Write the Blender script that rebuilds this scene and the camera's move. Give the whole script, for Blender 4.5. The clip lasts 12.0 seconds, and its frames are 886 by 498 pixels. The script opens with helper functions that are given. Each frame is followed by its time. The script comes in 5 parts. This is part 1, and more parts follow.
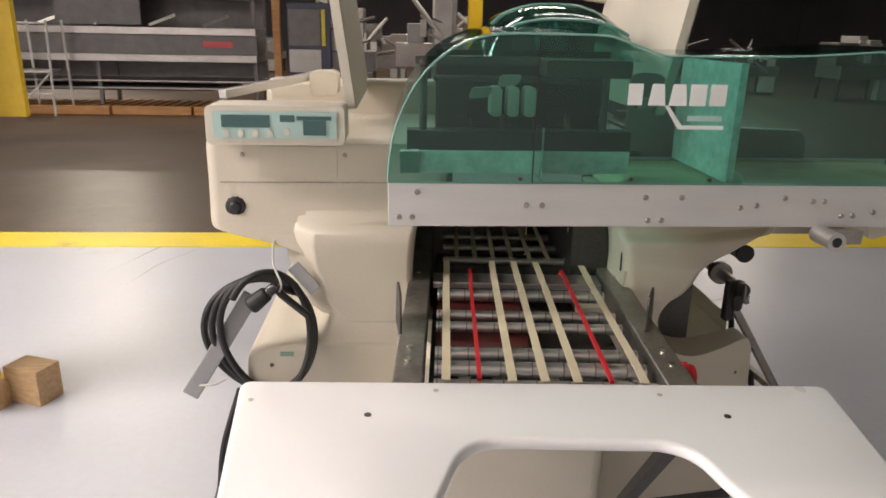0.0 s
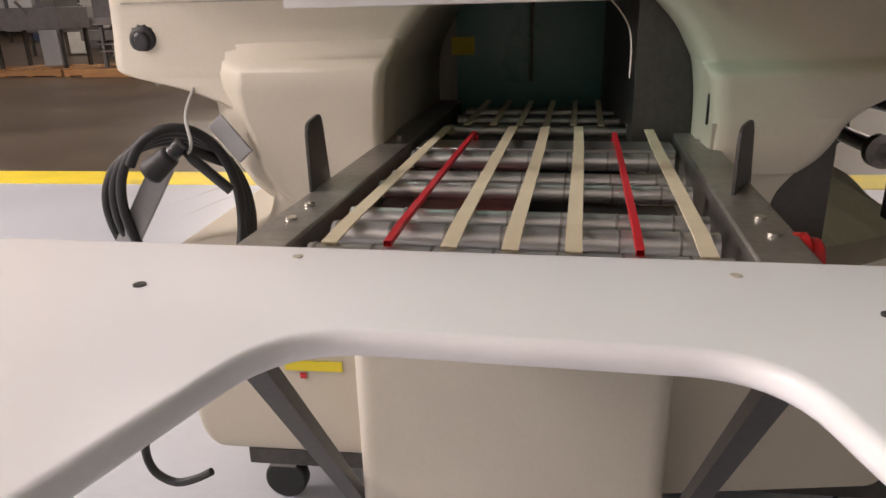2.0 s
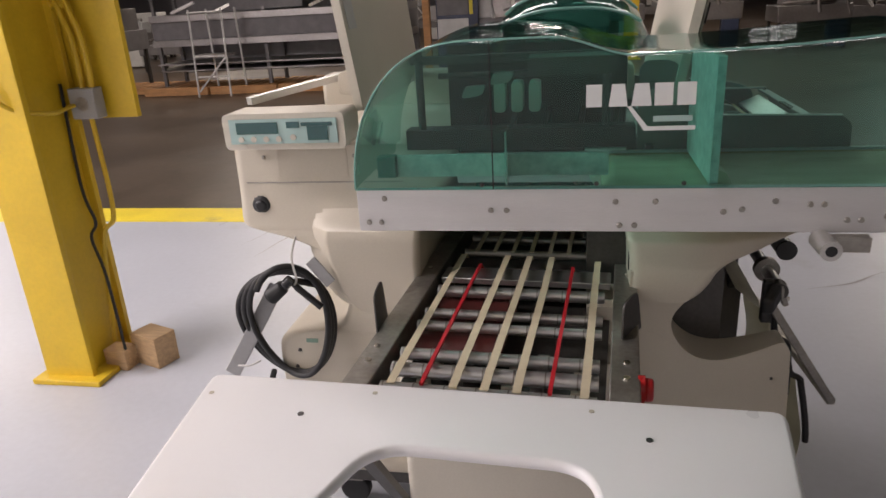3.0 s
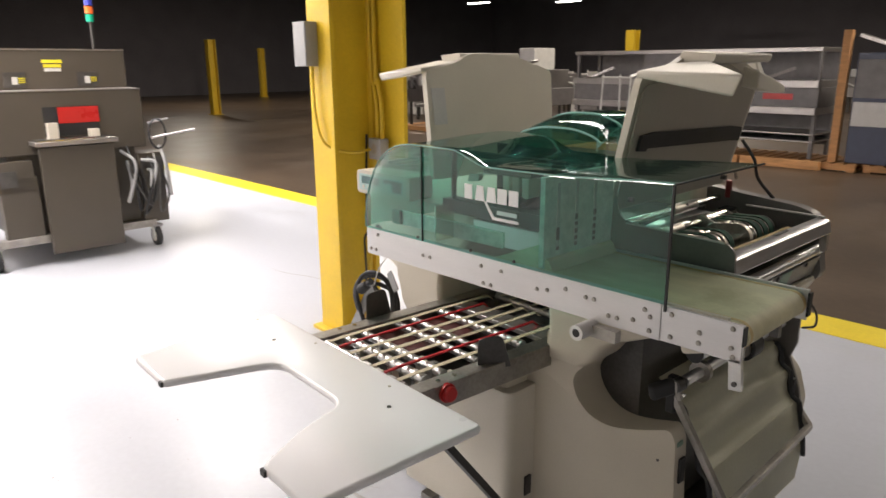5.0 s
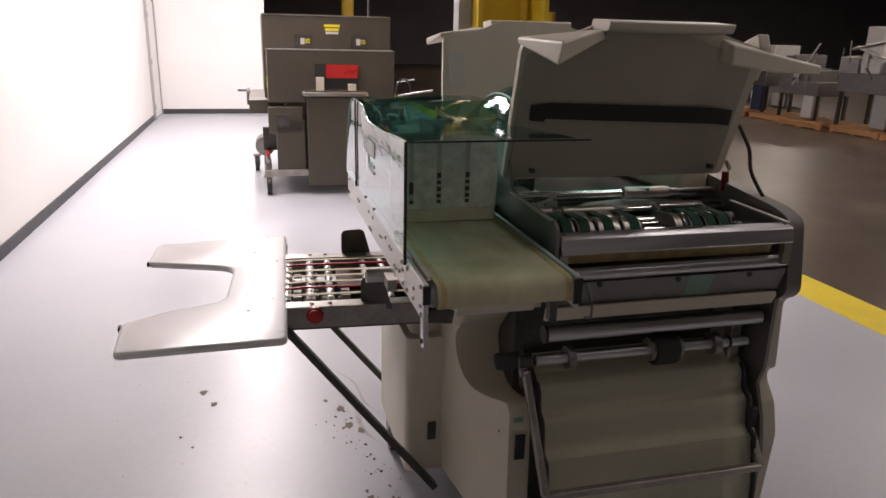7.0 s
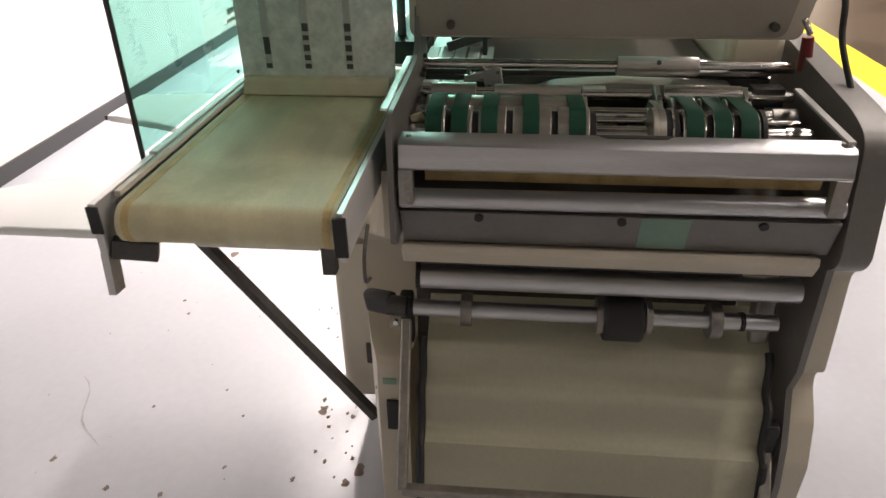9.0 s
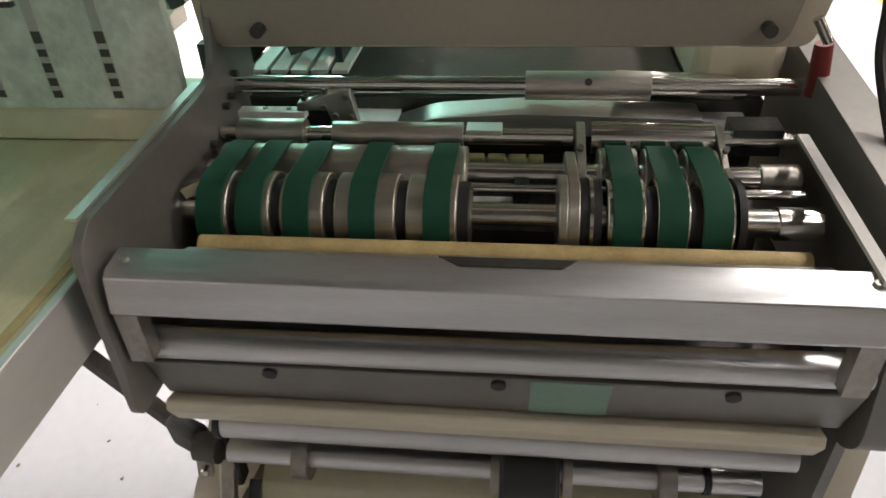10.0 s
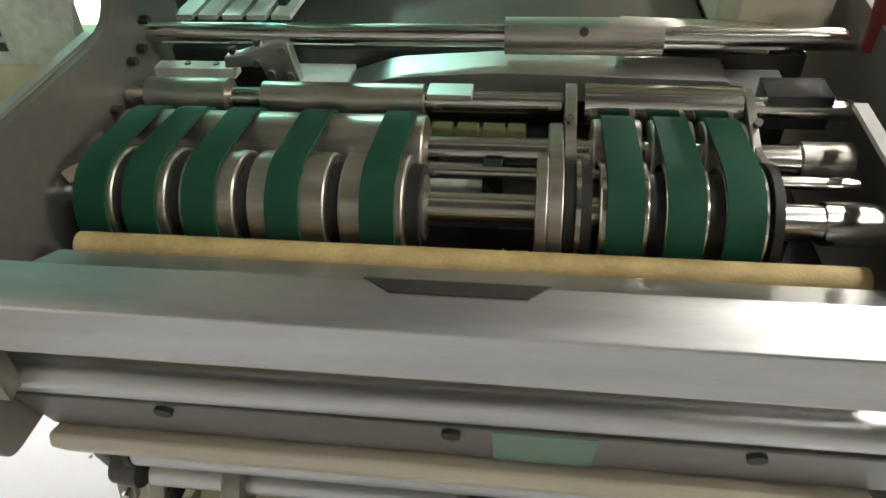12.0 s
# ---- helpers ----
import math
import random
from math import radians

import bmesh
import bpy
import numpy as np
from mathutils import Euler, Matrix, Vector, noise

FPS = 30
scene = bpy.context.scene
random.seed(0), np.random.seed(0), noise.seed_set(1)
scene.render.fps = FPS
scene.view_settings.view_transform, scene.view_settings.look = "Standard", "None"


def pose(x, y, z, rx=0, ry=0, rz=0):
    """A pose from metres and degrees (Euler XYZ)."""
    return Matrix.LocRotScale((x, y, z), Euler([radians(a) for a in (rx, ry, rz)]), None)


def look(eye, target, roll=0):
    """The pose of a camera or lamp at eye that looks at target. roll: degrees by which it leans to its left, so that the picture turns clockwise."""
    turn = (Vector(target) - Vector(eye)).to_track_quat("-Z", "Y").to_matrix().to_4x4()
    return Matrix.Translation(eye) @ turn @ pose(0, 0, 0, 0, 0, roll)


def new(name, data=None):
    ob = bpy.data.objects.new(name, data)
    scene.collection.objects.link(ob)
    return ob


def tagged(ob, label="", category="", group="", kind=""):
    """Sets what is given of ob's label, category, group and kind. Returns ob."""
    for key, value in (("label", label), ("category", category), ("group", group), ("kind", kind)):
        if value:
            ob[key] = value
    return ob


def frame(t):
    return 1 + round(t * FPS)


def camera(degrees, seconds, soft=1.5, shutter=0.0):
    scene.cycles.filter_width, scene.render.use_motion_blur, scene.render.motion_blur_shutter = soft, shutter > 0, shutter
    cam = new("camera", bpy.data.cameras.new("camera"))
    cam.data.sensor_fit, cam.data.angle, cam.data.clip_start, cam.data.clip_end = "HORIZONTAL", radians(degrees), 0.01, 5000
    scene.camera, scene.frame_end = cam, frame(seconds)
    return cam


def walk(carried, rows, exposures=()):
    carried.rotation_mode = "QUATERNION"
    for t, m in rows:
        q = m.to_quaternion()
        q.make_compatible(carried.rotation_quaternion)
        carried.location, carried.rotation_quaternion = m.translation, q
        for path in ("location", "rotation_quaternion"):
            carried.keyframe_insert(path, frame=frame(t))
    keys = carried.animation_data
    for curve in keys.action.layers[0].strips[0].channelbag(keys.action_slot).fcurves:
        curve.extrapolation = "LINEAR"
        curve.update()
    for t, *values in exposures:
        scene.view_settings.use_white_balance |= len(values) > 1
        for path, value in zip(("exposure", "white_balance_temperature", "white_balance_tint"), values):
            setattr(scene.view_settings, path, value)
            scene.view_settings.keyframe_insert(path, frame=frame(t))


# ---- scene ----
cam = camera(64.6, 12.0, 1.5, 0.15)
PATH = [
    (0, (-0.032, -0.042, 1.496), (0.084, 1.861, 0.894), 1.1),
    (0.5, (0.165, 0.21, 1.282), (0.014, 2.098, 0.639), 1.6),
    (1, (0.244, 0.453, 1.092), (0.038, 2.349, 0.489), -2.7),
    (1.5, (0.245, 0.527, 1.056), (0.071, 2.415, 0.418), -1.4),
    (2, (0.26, 0.476, 1.095), (0.01, 2.346, 0.43), -1.5),
    (2.5, (0.308, 0.219, 1.322), (0.029, 2.072, 0.623), -3.4),
    (3, (0.408, -0.021, 1.585), (0.038, 1.818, 0.891), -3.5),
    (3.2, (0.501, -0.132, 1.627), (0.08, 1.723, 1.01), -3.2),
    (4.8, (1.744, -0.061, 1.721), (0.486, 1.385, 1.15), 0.5),
    (5, (1.855, -0.037, 1.732), (0.444, 1.285, 1.22), -0.4),
    (5.5, (2.228, 0.126, 1.728), (0.61, 1.171, 1.192), 0.4),
    (6, (2.395, 0.391, 1.693), (0.671, 1.216, 1.106), 2.8),
    (6.5, (2.541, 0.645, 1.702), (0.727, 1.294, 1.164), 1.1),
    (7, (2.677, 1.063, 1.708), (0.829, 1.555, 1.124), 1.4),
    (7.2, (2.696, 1.217, 1.688), (0.833, 1.629, 1.09), 1.1),
    (8.8, (2.238, 1.997, 1.604), (0.483, 1.817, 0.662), 0.1),
    (9, (2.122, 2.003, 1.616), (0.391, 1.818, 0.631), -0.9),
    (9.5, (1.809, 2.059, 1.623), (0.125, 1.958, 0.549), -0.9),
    (10, (1.54, 2.211, 1.601), (-0.072, 1.998, 0.435), -2.6),
    (10.5, (1.353, 2.291, 1.56), (-0.195, 1.942, 0.343), -6.0),
    (11, (1.252, 2.254, 1.553), (-0.235, 1.952, 0.251), -5.8),
    (11.5, (1.254, 2.248, 1.548), (-0.228, 1.957, 0.236), -5.3),
    (12, (1.361, 2.251, 1.537), (-0.15, 2.005, 0.25), -3.3),
]
EXPOSURES = [(0, 0.27, 6500, 9), (1, 0.22, 6500, 12), (2, 0.12, 6500, 13), (3, -0.06, 6250, 13), (5, 0.42, 6350, 7), (6, -0.09, 6450, 13), (7.2, -0.32, 6400, 15), (9, 0.92, 6550, 10), (10, 1.22, 6380, 5), (12, 1.70, 6350, -1)]
walk(cam, [(t, look(eye, target, roll)) for t, eye, target, roll in PATH], EXPOSURES)

# ---- light ----
world = bpy.data.worlds.new("world")
scene.world = world
world.use_nodes = True
world.node_tree.nodes["Background"].inputs["Color"].default_value = (0.6, 0.62, 0.7, 1)
world.node_tree.nodes["Background"].inputs["Strength"].default_value = 0.02


def lamp(name, at, size, size_y, power, color, turn=0.0):
    data = bpy.data.lights.new(name, "AREA")
    data.shape, data.size, data.size_y, data.energy, data.color = "RECTANGLE", size, size_y, power, color
    ob = new(name, data)
    ob.matrix_world = pose(*at, 0, 0, turn)
    return ob


# the 10 W one at (1.8, 4.0) is a fill added for the right side
NEAR_LAMPS = [(-9.5, 0.9), (-6.0, 0.9), (-4.2, 0.4), (-7.6, 4.3), (1.8, 4.0), (-1.1, 4.0)]
NEAR_POWER = [280, 220, 180, 170, 10, 38]
for (lx, ly), lw in zip(NEAR_LAMPS, NEAR_POWER):
    lamp("tube_light", (lx, ly, 4.17), 2.4, 0.25, lw, (1.0, 0.89, 0.85))
# the last three are unseen, added to brighten the far machines
FAR_LAMPS = [(-14, 13), (-6, 14), (2, 13), (-22, 22), (-10, 24), (0, 26), (-28, 13), (9, 19), (-17, 33)]
for lx, ly in FAR_LAMPS:
    lamp("bay_light", (lx, ly, 6.35), 2.4, 0.4, 300, (1.0, 0.86, 0.72))

# ---- materials ----


def mat(name, color, rough=0.5, metal=0.0, vary=0.12, scale=6.0, fine=90.0, bump=0.05, spec=0.5, stretch=(1, 1, 1), per=0.0, dirt=None, dirt_at=0.62):
    m = bpy.data.materials.new(name)
    m.use_nodes = True
    n, l = m.node_tree.nodes, m.node_tree.links
    b = n["Principled BSDF"]
    b.inputs["Metallic"].default_value = metal
    b.inputs["Specular IOR Level"].default_value = spec
    tc = n.new("ShaderNodeTexCoord")
    mp = n.new("ShaderNodeMapping")
    mp.inputs["Scale"].default_value = stretch
    l.new(tc.outputs["Object"], mp.inputs["Vector"])
    big, small = n.new("ShaderNodeTexNoise"), n.new("ShaderNodeTexNoise")
    for tex, sc, det in ((big, scale, 5), (small, fine, 3)):
        tex.inputs["Scale"].default_value, tex.inputs["Detail"].default_value = sc, det
        l.new(mp.outputs["Vector"], tex.inputs["Vector"])
    mix = n.new("ShaderNodeMath")
    mix.operation = "ADD"
    l.new(big.outputs["Fac"], mix.inputs[0])
    half = n.new("ShaderNodeMath")
    half.operation, half.inputs[1].default_value = "MULTIPLY", 0.5
    l.new(small.outputs["Fac"], half.inputs[0])
    l.new(half.outputs[0], mix.inputs[1])
    ramp = n.new("ShaderNodeValToRGB")
    ramp.color_ramp.elements[0].position, ramp.color_ramp.elements[1].position = 0.5, 1.0
    ramp.color_ramp.elements[0].color = (*[c * (1 - vary) for c in color], 1)
    ramp.color_ramp.elements[1].color = (*[min(1, c * (1 + vary)) for c in color], 1)
    l.new(mix.outputs[0], ramp.inputs["Fac"])
    out = ramp.outputs["Color"]
    if dirt:
        d = n.new("ShaderNodeTexNoise")
        d.inputs["Scale"].default_value, d.inputs["Detail"].default_value, d.inputs["Roughness"].default_value = scale * 0.6, 8, 0.65
        l.new(tc.outputs["Object"], d.inputs["Vector"])
        r2 = n.new("ShaderNodeValToRGB")
        r2.color_ramp.elements[0].position, r2.color_ramp.elements[1].position = dirt_at - 0.06, dirt_at + 0.12
        l.new(d.outputs["Fac"], r2.inputs["Fac"])
        mx = n.new("ShaderNodeMix")
        mx.data_type = "RGBA"
        l.new(r2.outputs["Color"], mx.inputs["Factor"])
        l.new(out, mx.inputs["A"])
        mx.inputs["B"].default_value = (*dirt, 1)
        out = mx.outputs["Result"]
    if per:
        info = n.new("ShaderNodeObjectInfo")
        mr = n.new("ShaderNodeMapRange")
        mr.inputs["To Min"].default_value, mr.inputs["To Max"].default_value = 1 - per, 1 + per
        l.new(info.outputs["Random"], mr.inputs["Value"])
        hs = n.new("ShaderNodeHueSaturation")
        l.new(mr.outputs["Result"], hs.inputs["Value"])
        l.new(out, hs.inputs["Color"])
        out = hs.outputs["Color"]
    l.new(out, b.inputs["Base Color"])
    rr = n.new("ShaderNodeMapRange")
    rr.inputs["To Min"].default_value, rr.inputs["To Max"].default_value = max(0.02, rough - 0.1), min(1, rough + 0.1)
    l.new(big.outputs["Fac"], rr.inputs["Value"])
    l.new(rr.outputs["Result"], b.inputs["Roughness"])
    if bump:
        bp = n.new("ShaderNodeBump")
        bp.inputs["Strength"].default_value, bp.inputs["Distance"].default_value = bump, 0.004
        l.new(small.outputs["Fac"], bp.inputs["Height"])
        l.new(bp.outputs["Normal"], b.inputs["Normal"])
    return m


def glow(name, color, strength):
    m = bpy.data.materials.new(name)
    m.use_nodes = True
    b = m.node_tree.nodes["Principled BSDF"]
    b.inputs["Base Color"].default_value = (*color, 1)
    b.inputs["Emission Color"].default_value = (*color, 1)
    b.inputs["Emission Strength"].default_value = strength
    return m


def tinted(name, color, rough=0.03, see=0.75, spec=0.6):
    """A thin tinted plastic sheet: part clear, part glossy body."""
    m = bpy.data.materials.new(name)
    m.use_nodes = True
    n, l = m.node_tree.nodes, m.node_tree.links
    b = n["Principled BSDF"]
    b.inputs["Base Color"].default_value = (0.014, 0.09, 0.075, 1)
    b.inputs["Roughness"].default_value = rough
    b.inputs["Specular IOR Level"].default_value = spec
    t = n.new("ShaderNodeBsdfTransparent")
    t.inputs["Color"].default_value = (*color, 1)
    mx = n.new("ShaderNodeMixShader")
    mx.inputs["Fac"].default_value = see
    shine = n.new("ShaderNodeBsdfGlossy")
    shine.inputs["Roughness"].default_value = rough
    edge = n.new("ShaderNodeLayerWeight")
    edge.inputs["Blend"].default_value = 0.5
    power = n.new("ShaderNodeMath")
    power.operation, power.inputs[1].default_value = "POWER", 3.0
    l.new(edge.outputs["Facing"], power.inputs[0])
    fresnel = n.new("ShaderNodeMath")
    fresnel.operation, fresnel.inputs[1].default_value, fresnel.inputs[2].default_value = "MULTIPLY_ADD", 0.8, 0.045
    l.new(power.outputs[0], fresnel.inputs[0])
    coat = n.new("ShaderNodeMixShader")
    noise_tex = n.new("ShaderNodeTexNoise")
    noise_tex.inputs["Scale"].default_value = 14
    bp = n.new("ShaderNodeBump")
    bp.inputs["Strength"].default_value, bp.inputs["Distance"].default_value = 0.06, 0.02
    l.new(noise_tex.outputs["Fac"], bp.inputs["Height"])
    l.new(bp.outputs["Normal"], b.inputs["Normal"])
    l.new(b.outputs["BSDF"], mx.inputs[1])
    l.new(t.outputs["BSDF"], mx.inputs[2])
    l.new(bp.outputs["Normal"], shine.inputs["Normal"])
    l.new(fresnel.outputs[0], coat.inputs["Fac"])
    l.new(mx.outputs["Shader"], coat.inputs[1])
    l.new(shine.outputs["BSDF"], coat.inputs[2])
    l.new(coat.outputs["Shader"], n["Material Output"].inputs["Surface"])
    return m


CREAM = mat("cream_enamel", (0.56, 0.51, 0.415), 0.42, vary=0.06, scale=3, fine=220, bump=0.03)
CREAM2 = mat("cream_plastic", (0.62, 0.575, 0.485), 0.45, vary=0.06, scale=3, fine=160, bump=0.04)
WHITE_TOP = mat("white_laminate", (0.89, 0.88, 0.88), 0.3, vary=0.01, scale=1.5, fine=120, bump=0.01)
# the lid's cream darkened, shade of its inner face put into the colour
LID_SHADE = mat("lid_inside_shade", (0.40, 0.365, 0.31), 0.5, vary=0.08, scale=4, fine=150, bump=0.03)
FILM_IN = mat("ribbed_cream_sheet", (0.80, 0.78, 0.62), 0.45, vary=0.07, scale=3, fine=100, bump=0.02)
BRUSHED = mat("brushed_aluminium", (0.66, 0.65, 0.635), 0.38, 0.9, vary=0.1, scale=4, fine=60, bump=0.04, stretch=(1, 1, 12))
BRUSHED_Y = mat("brushed_aluminium_bar", (0.60, 0.60, 0.61), 0.33, 0.92, vary=0.12, scale=4, fine=60, bump=0.04, stretch=(12, 1, 12))
RAIL = mat("anodised_rail", (0.66, 0.65, 0.65), 0.42, 0.55, vary=0.05, scale=4, fine=80, bump=0.03, stretch=(1, 8, 8))
CHROME = mat("polished_steel", (0.70, 0.68, 0.64), 0.17, 1.0, vary=0.08, scale=8, fine=60, bump=0.0, stretch=(8, 1, 8))
STEEL = mat("worn_steel", (0.36, 0.34, 0.31), 0.42, 0.85, vary=0.25, scale=12, fine=90, bump=0.08, dirt=(0.12, 0.09, 0.06), dirt_at=0.66)
DARK_STEEL = mat("dark_steel", (0.10, 0.095, 0.09), 0.45, 0.7, vary=0.25, scale=10, fine=90, bump=0.06)
GREY_PANEL = mat("grey_panel", (0.20, 0.19, 0.18), 0.4, 0.4, vary=0.12, scale=6, fine=80, bump=0.03)
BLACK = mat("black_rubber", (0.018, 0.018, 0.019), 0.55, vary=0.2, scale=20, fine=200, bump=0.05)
BLACK_GLOSS = mat("black_plastic", (0.02, 0.02, 0.022), 0.25, vary=0.15, scale=20, fine=200, bump=0.02)
GREEN_BELT = mat("green_rubber_belt", (0.003, 0.060, 0.032), 0.75, vary=0.15, scale=30, fine=400, bump=0.05)
GREEN_TAPE = mat("green_tape", (0.20, 0.31, 0.24), 0.5, vary=0.08, scale=20)
NICKEL = mat("worn_nickel", (0.52, 0.49, 0.445), 0.36, 0.95, vary=0.14, scale=9, fine=70, bump=0.05, stretch=(8, 1, 8))
CANVAS = mat("yellowed_canvas_belt", (0.60, 0.56, 0.37), 0.6, vary=0.16, scale=7, fine=300, bump=0.12, stretch=(0.5, 2.5, 1), dirt=(0.46, 0.42, 0.25), dirt_at=0.58)
STRAP = mat("cream_strap", (0.68, 0.60, 0.42), 0.6, vary=0.08, scale=20, fine=300, bump=0.1)
RED_STRAP = mat("red_cord", (0.55, 0.02, 0.03), 0.5, vary=0.1, scale=20, fine=300, bump=0.1)
RED = mat("red_plastic", (0.5, 0.02, 0.02), 0.3, vary=0.08)
CORK = mat("tan_roller", (0.55, 0.42, 0.20), 0.6, vary=0.2, scale=25, fine=300, bump=0.15, dirt=(0.36, 0.25, 0.10), dirt_at=0.6)
TEAL = tinted("teal_acrylic", (0.36, 0.73, 0.65), see=0.78)
ACRYLIC_EDGE = mat("polished_acrylic_edge", (0.20, 0.42, 0.37), 0.10, vary=0.05, scale=8, fine=60, bump=0.02, spec=0.9)
TEAL_SOLID = mat("teal_plate", (0.05, 0.20, 0.16), 0.3, vary=0.12, scale=6)
MOTTLED = mat("mottled_white_plate", (0.78, 0.80, 0.75), 0.5, vary=0.22, scale=28, fine=90, bump=0.04)
WHITE_MARK = mat("white_print", (0.82, 0.84, 0.83), 0.5, vary=0.03)
YELLOW_LABEL = mat("yellow_label", (0.75, 0.62, 0.03), 0.5, vary=0.06)
SCREEN = mat("lcd_window", (0.05, 0.12, 0.12), 0.2, vary=0.06)
PANEL_BLUE = mat("pale_teal_overlay", (0.42, 0.58, 0.55), 0.4, vary=0.05)
FLOOR = mat("light_grey_epoxy", (0.45, 0.465, 0.505), 0.35, vary=0.06, scale=1.3, fine=30, bump=0.015, dirt=(0.36, 0.36, 0.37), dirt_at=0.68)
OLD_FLOOR = mat("brown_concrete", (0.075, 0.052, 0.034), 0.36, vary=0.3, scale=0.8, fine=14, bump=0.05, dirt=(0.13, 0.10, 0.075), dirt_at=0.6)
YELLOW = mat("yellow_paint", (0.62, 0.42, 0.02), 0.4, vary=0.1, scale=4, fine=60, bump=0.05)
YELLOW_LINE = mat("worn_yellow_line", (0.75, 0.58, 0.02), 0.45, vary=0.1, scale=3, fine=40, bump=0.03, dirt=(0.32, 0.27, 0.10), dirt_at=0.68)
WALL = mat("white_wall", (0.80, 0.79, 0.77), 0.6, vary=0.025, scale=1.2, fine=60, bump=0.02)
BASE_DARK = mat("charcoal_baseboard", (0.05, 0.05, 0.055), 0.5, vary=0.1)
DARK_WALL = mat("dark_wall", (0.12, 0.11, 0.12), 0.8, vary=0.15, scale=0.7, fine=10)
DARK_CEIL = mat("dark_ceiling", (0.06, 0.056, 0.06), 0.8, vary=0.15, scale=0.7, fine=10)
BROWN = mat("olive_brown_enamel", (0.075, 0.063, 0.048), 0.42, vary=0.08, scale=3, fine=150, bump=0.03)
WOOD = mat("raw_pine", (0.52, 0.35, 0.19), 0.65, vary=0.2, scale=8, fine=60, bump=0.1, stretch=(1, 8, 8), per=0.15)
PALLET = mat("pallet_wood", (0.48, 0.25, 0.10), 0.7, vary=0.2, scale=4, fine=40, bump=0.1, stretch=(1, 6, 6), per=0.2)
STAINLESS = mat("dull_stainless", (0.34, 0.32, 0.31), 0.35, 0.8, vary=0.15, scale=2, fine=20, bump=0.03)
GREYBOX = mat("grey_box", (0.33, 0.33, 0.33), 0.5, vary=0.08)
BLUE = mat("blue_machine_paint", (0.035, 0.045, 0.085), 0.45, vary=0.15)
FAR_GREY = mat("far_machine_paint", (0.16, 0.15, 0.15), 0.5, vary=0.2)
FAR_WHITE = mat("far_white_paint", (0.55, 0.54, 0.52), 0.5, vary=0.1)
TUBE_GLOW = glow("tube_glow", (1.0, 0.95, 0.88), 9.0)

# ---- mesh helpers ----


def loft(rows, y_back, corner=0.03, steps=5):
    """Rounded boxes stacked along z: rows of (z, x0, x1, y_front), all with the same back."""
    bm = bmesh.new()
    rings = []
    for z, x0, x1, yf in rows:
        ring = []
        for cx, cy, a0, r in ((x0, yf, 180, corner), (x1, yf, 270, corner), (x1, y_back, 0, 0.004), (x0, y_back, 90, 0.004)):
            ox, oy = (r if cx == x0 else -r), (r if cy == yf else -r)
            for k in range(steps + 1):
                a = radians(a0 + 90 * k / steps)
                ring.append(bm.verts.new((cx + ox + r * math.cos(a), cy + oy + r * math.sin(a), z)))
        rings.append(ring)
    n = len(rings[0])
    for u, v in zip(rings, rings[1:]):
        for k in range(n):
            bm.faces.new((u[k], u[(k + 1) % n], v[(k + 1) % n], v[k]))
    bm.faces.new(rings[0])
    bm.faces.new(rings[-1][::-1])
    return bm


def smooth_rows(rows, steps=4):
    """Rows of numbers joined by a smooth line, more of them."""
    out = []
    for i in range(len(rows) - 1):
        p0, p1, p2, p3 = rows[max(0, i - 1)], rows[i], rows[i + 1], rows[min(len(rows) - 1, i + 2)]
        for k in range(steps):
            t = k / steps
            out.append([0.5 * (2 * b + (c - a) * t + (2 * a - 5 * b + 4 * c - d) * t * t + (3 * b - a - 3 * c + d) * t ** 3) for a, b, c, d in zip(p0, p1, p2, p3)])
    return out + [list(rows[-1])]


def thing(name, at, label, category, group="", kind=""):
    ob = new(name)
    ob.empty_display_size = 0.1
    ob.location = at
    return tagged(ob, label, category, group, kind)


def link(name, bm, material, parent=None, label="", smooth=True, bevel=0.0, segments=2):
    mesh = bpy.data.meshes.new(name)
    bmesh.ops.recalc_face_normals(bm, faces=bm.faces)
    bm.to_mesh(mesh)
    bm.free()
    mesh.materials.append(material)
    if smooth:
        mesh.shade_smooth()
        mesh.set_sharp_from_angle(angle=radians(38))
    ob = new(name, mesh)
    if bevel:
        mod = ob.modifiers.new("bevel", "BEVEL")
        mod.width, mod.segments, mod.limit_method, mod.angle_limit = bevel, segments, "ANGLE", radians(40)
        mod.harden_normals = False
    if parent:
        ob.parent = parent
        if not parent.parent:
            ob.matrix_parent_inverse = Matrix.Translation(-parent.location)
    if label:
        ob["label"] = label
    return ob


OFFSET = Vector((0, 0, 0))


def part(name, bm, material, parent, label="", bevel=0.0, smooth=True, segments=2):
    """One mesh under a thing or a part, moved by OFFSET (the place of the sub-assembly that is being built)."""
    if OFFSET.length:
        bm.transform(Matrix.Translation(OFFSET))
    return link(name, bm, material, parent, label, smooth, bevel, segments)


def box(x0, x1, y0, y1, z0, z1, bm=None):
    bm = bm or bmesh.new()
    m = Matrix.LocRotScale(((x0 + x1) / 2, (y0 + y1) / 2, (z0 + z1) / 2), None, (abs(x1 - x0), abs(y1 - y0), abs(z1 - z0)))
    bmesh.ops.create_cube(bm, size=1, matrix=m)
    return bm


def rod(p, q, r, seg=20, bm=None, r2=None):
    bm = bm or bmesh.new()
    p, q = Vector(p), Vector(q)
    m = Matrix.Translation((p + q) / 2) @ (q - p).to_track_quat("Z", "Y").to_matrix().to_4x4()
    bmesh.ops.create_cone(bm, cap_ends=True, segments=seg, radius1=r, radius2=r if r2 is None else r2, depth=(q - p).length, matrix=m)
    return bm


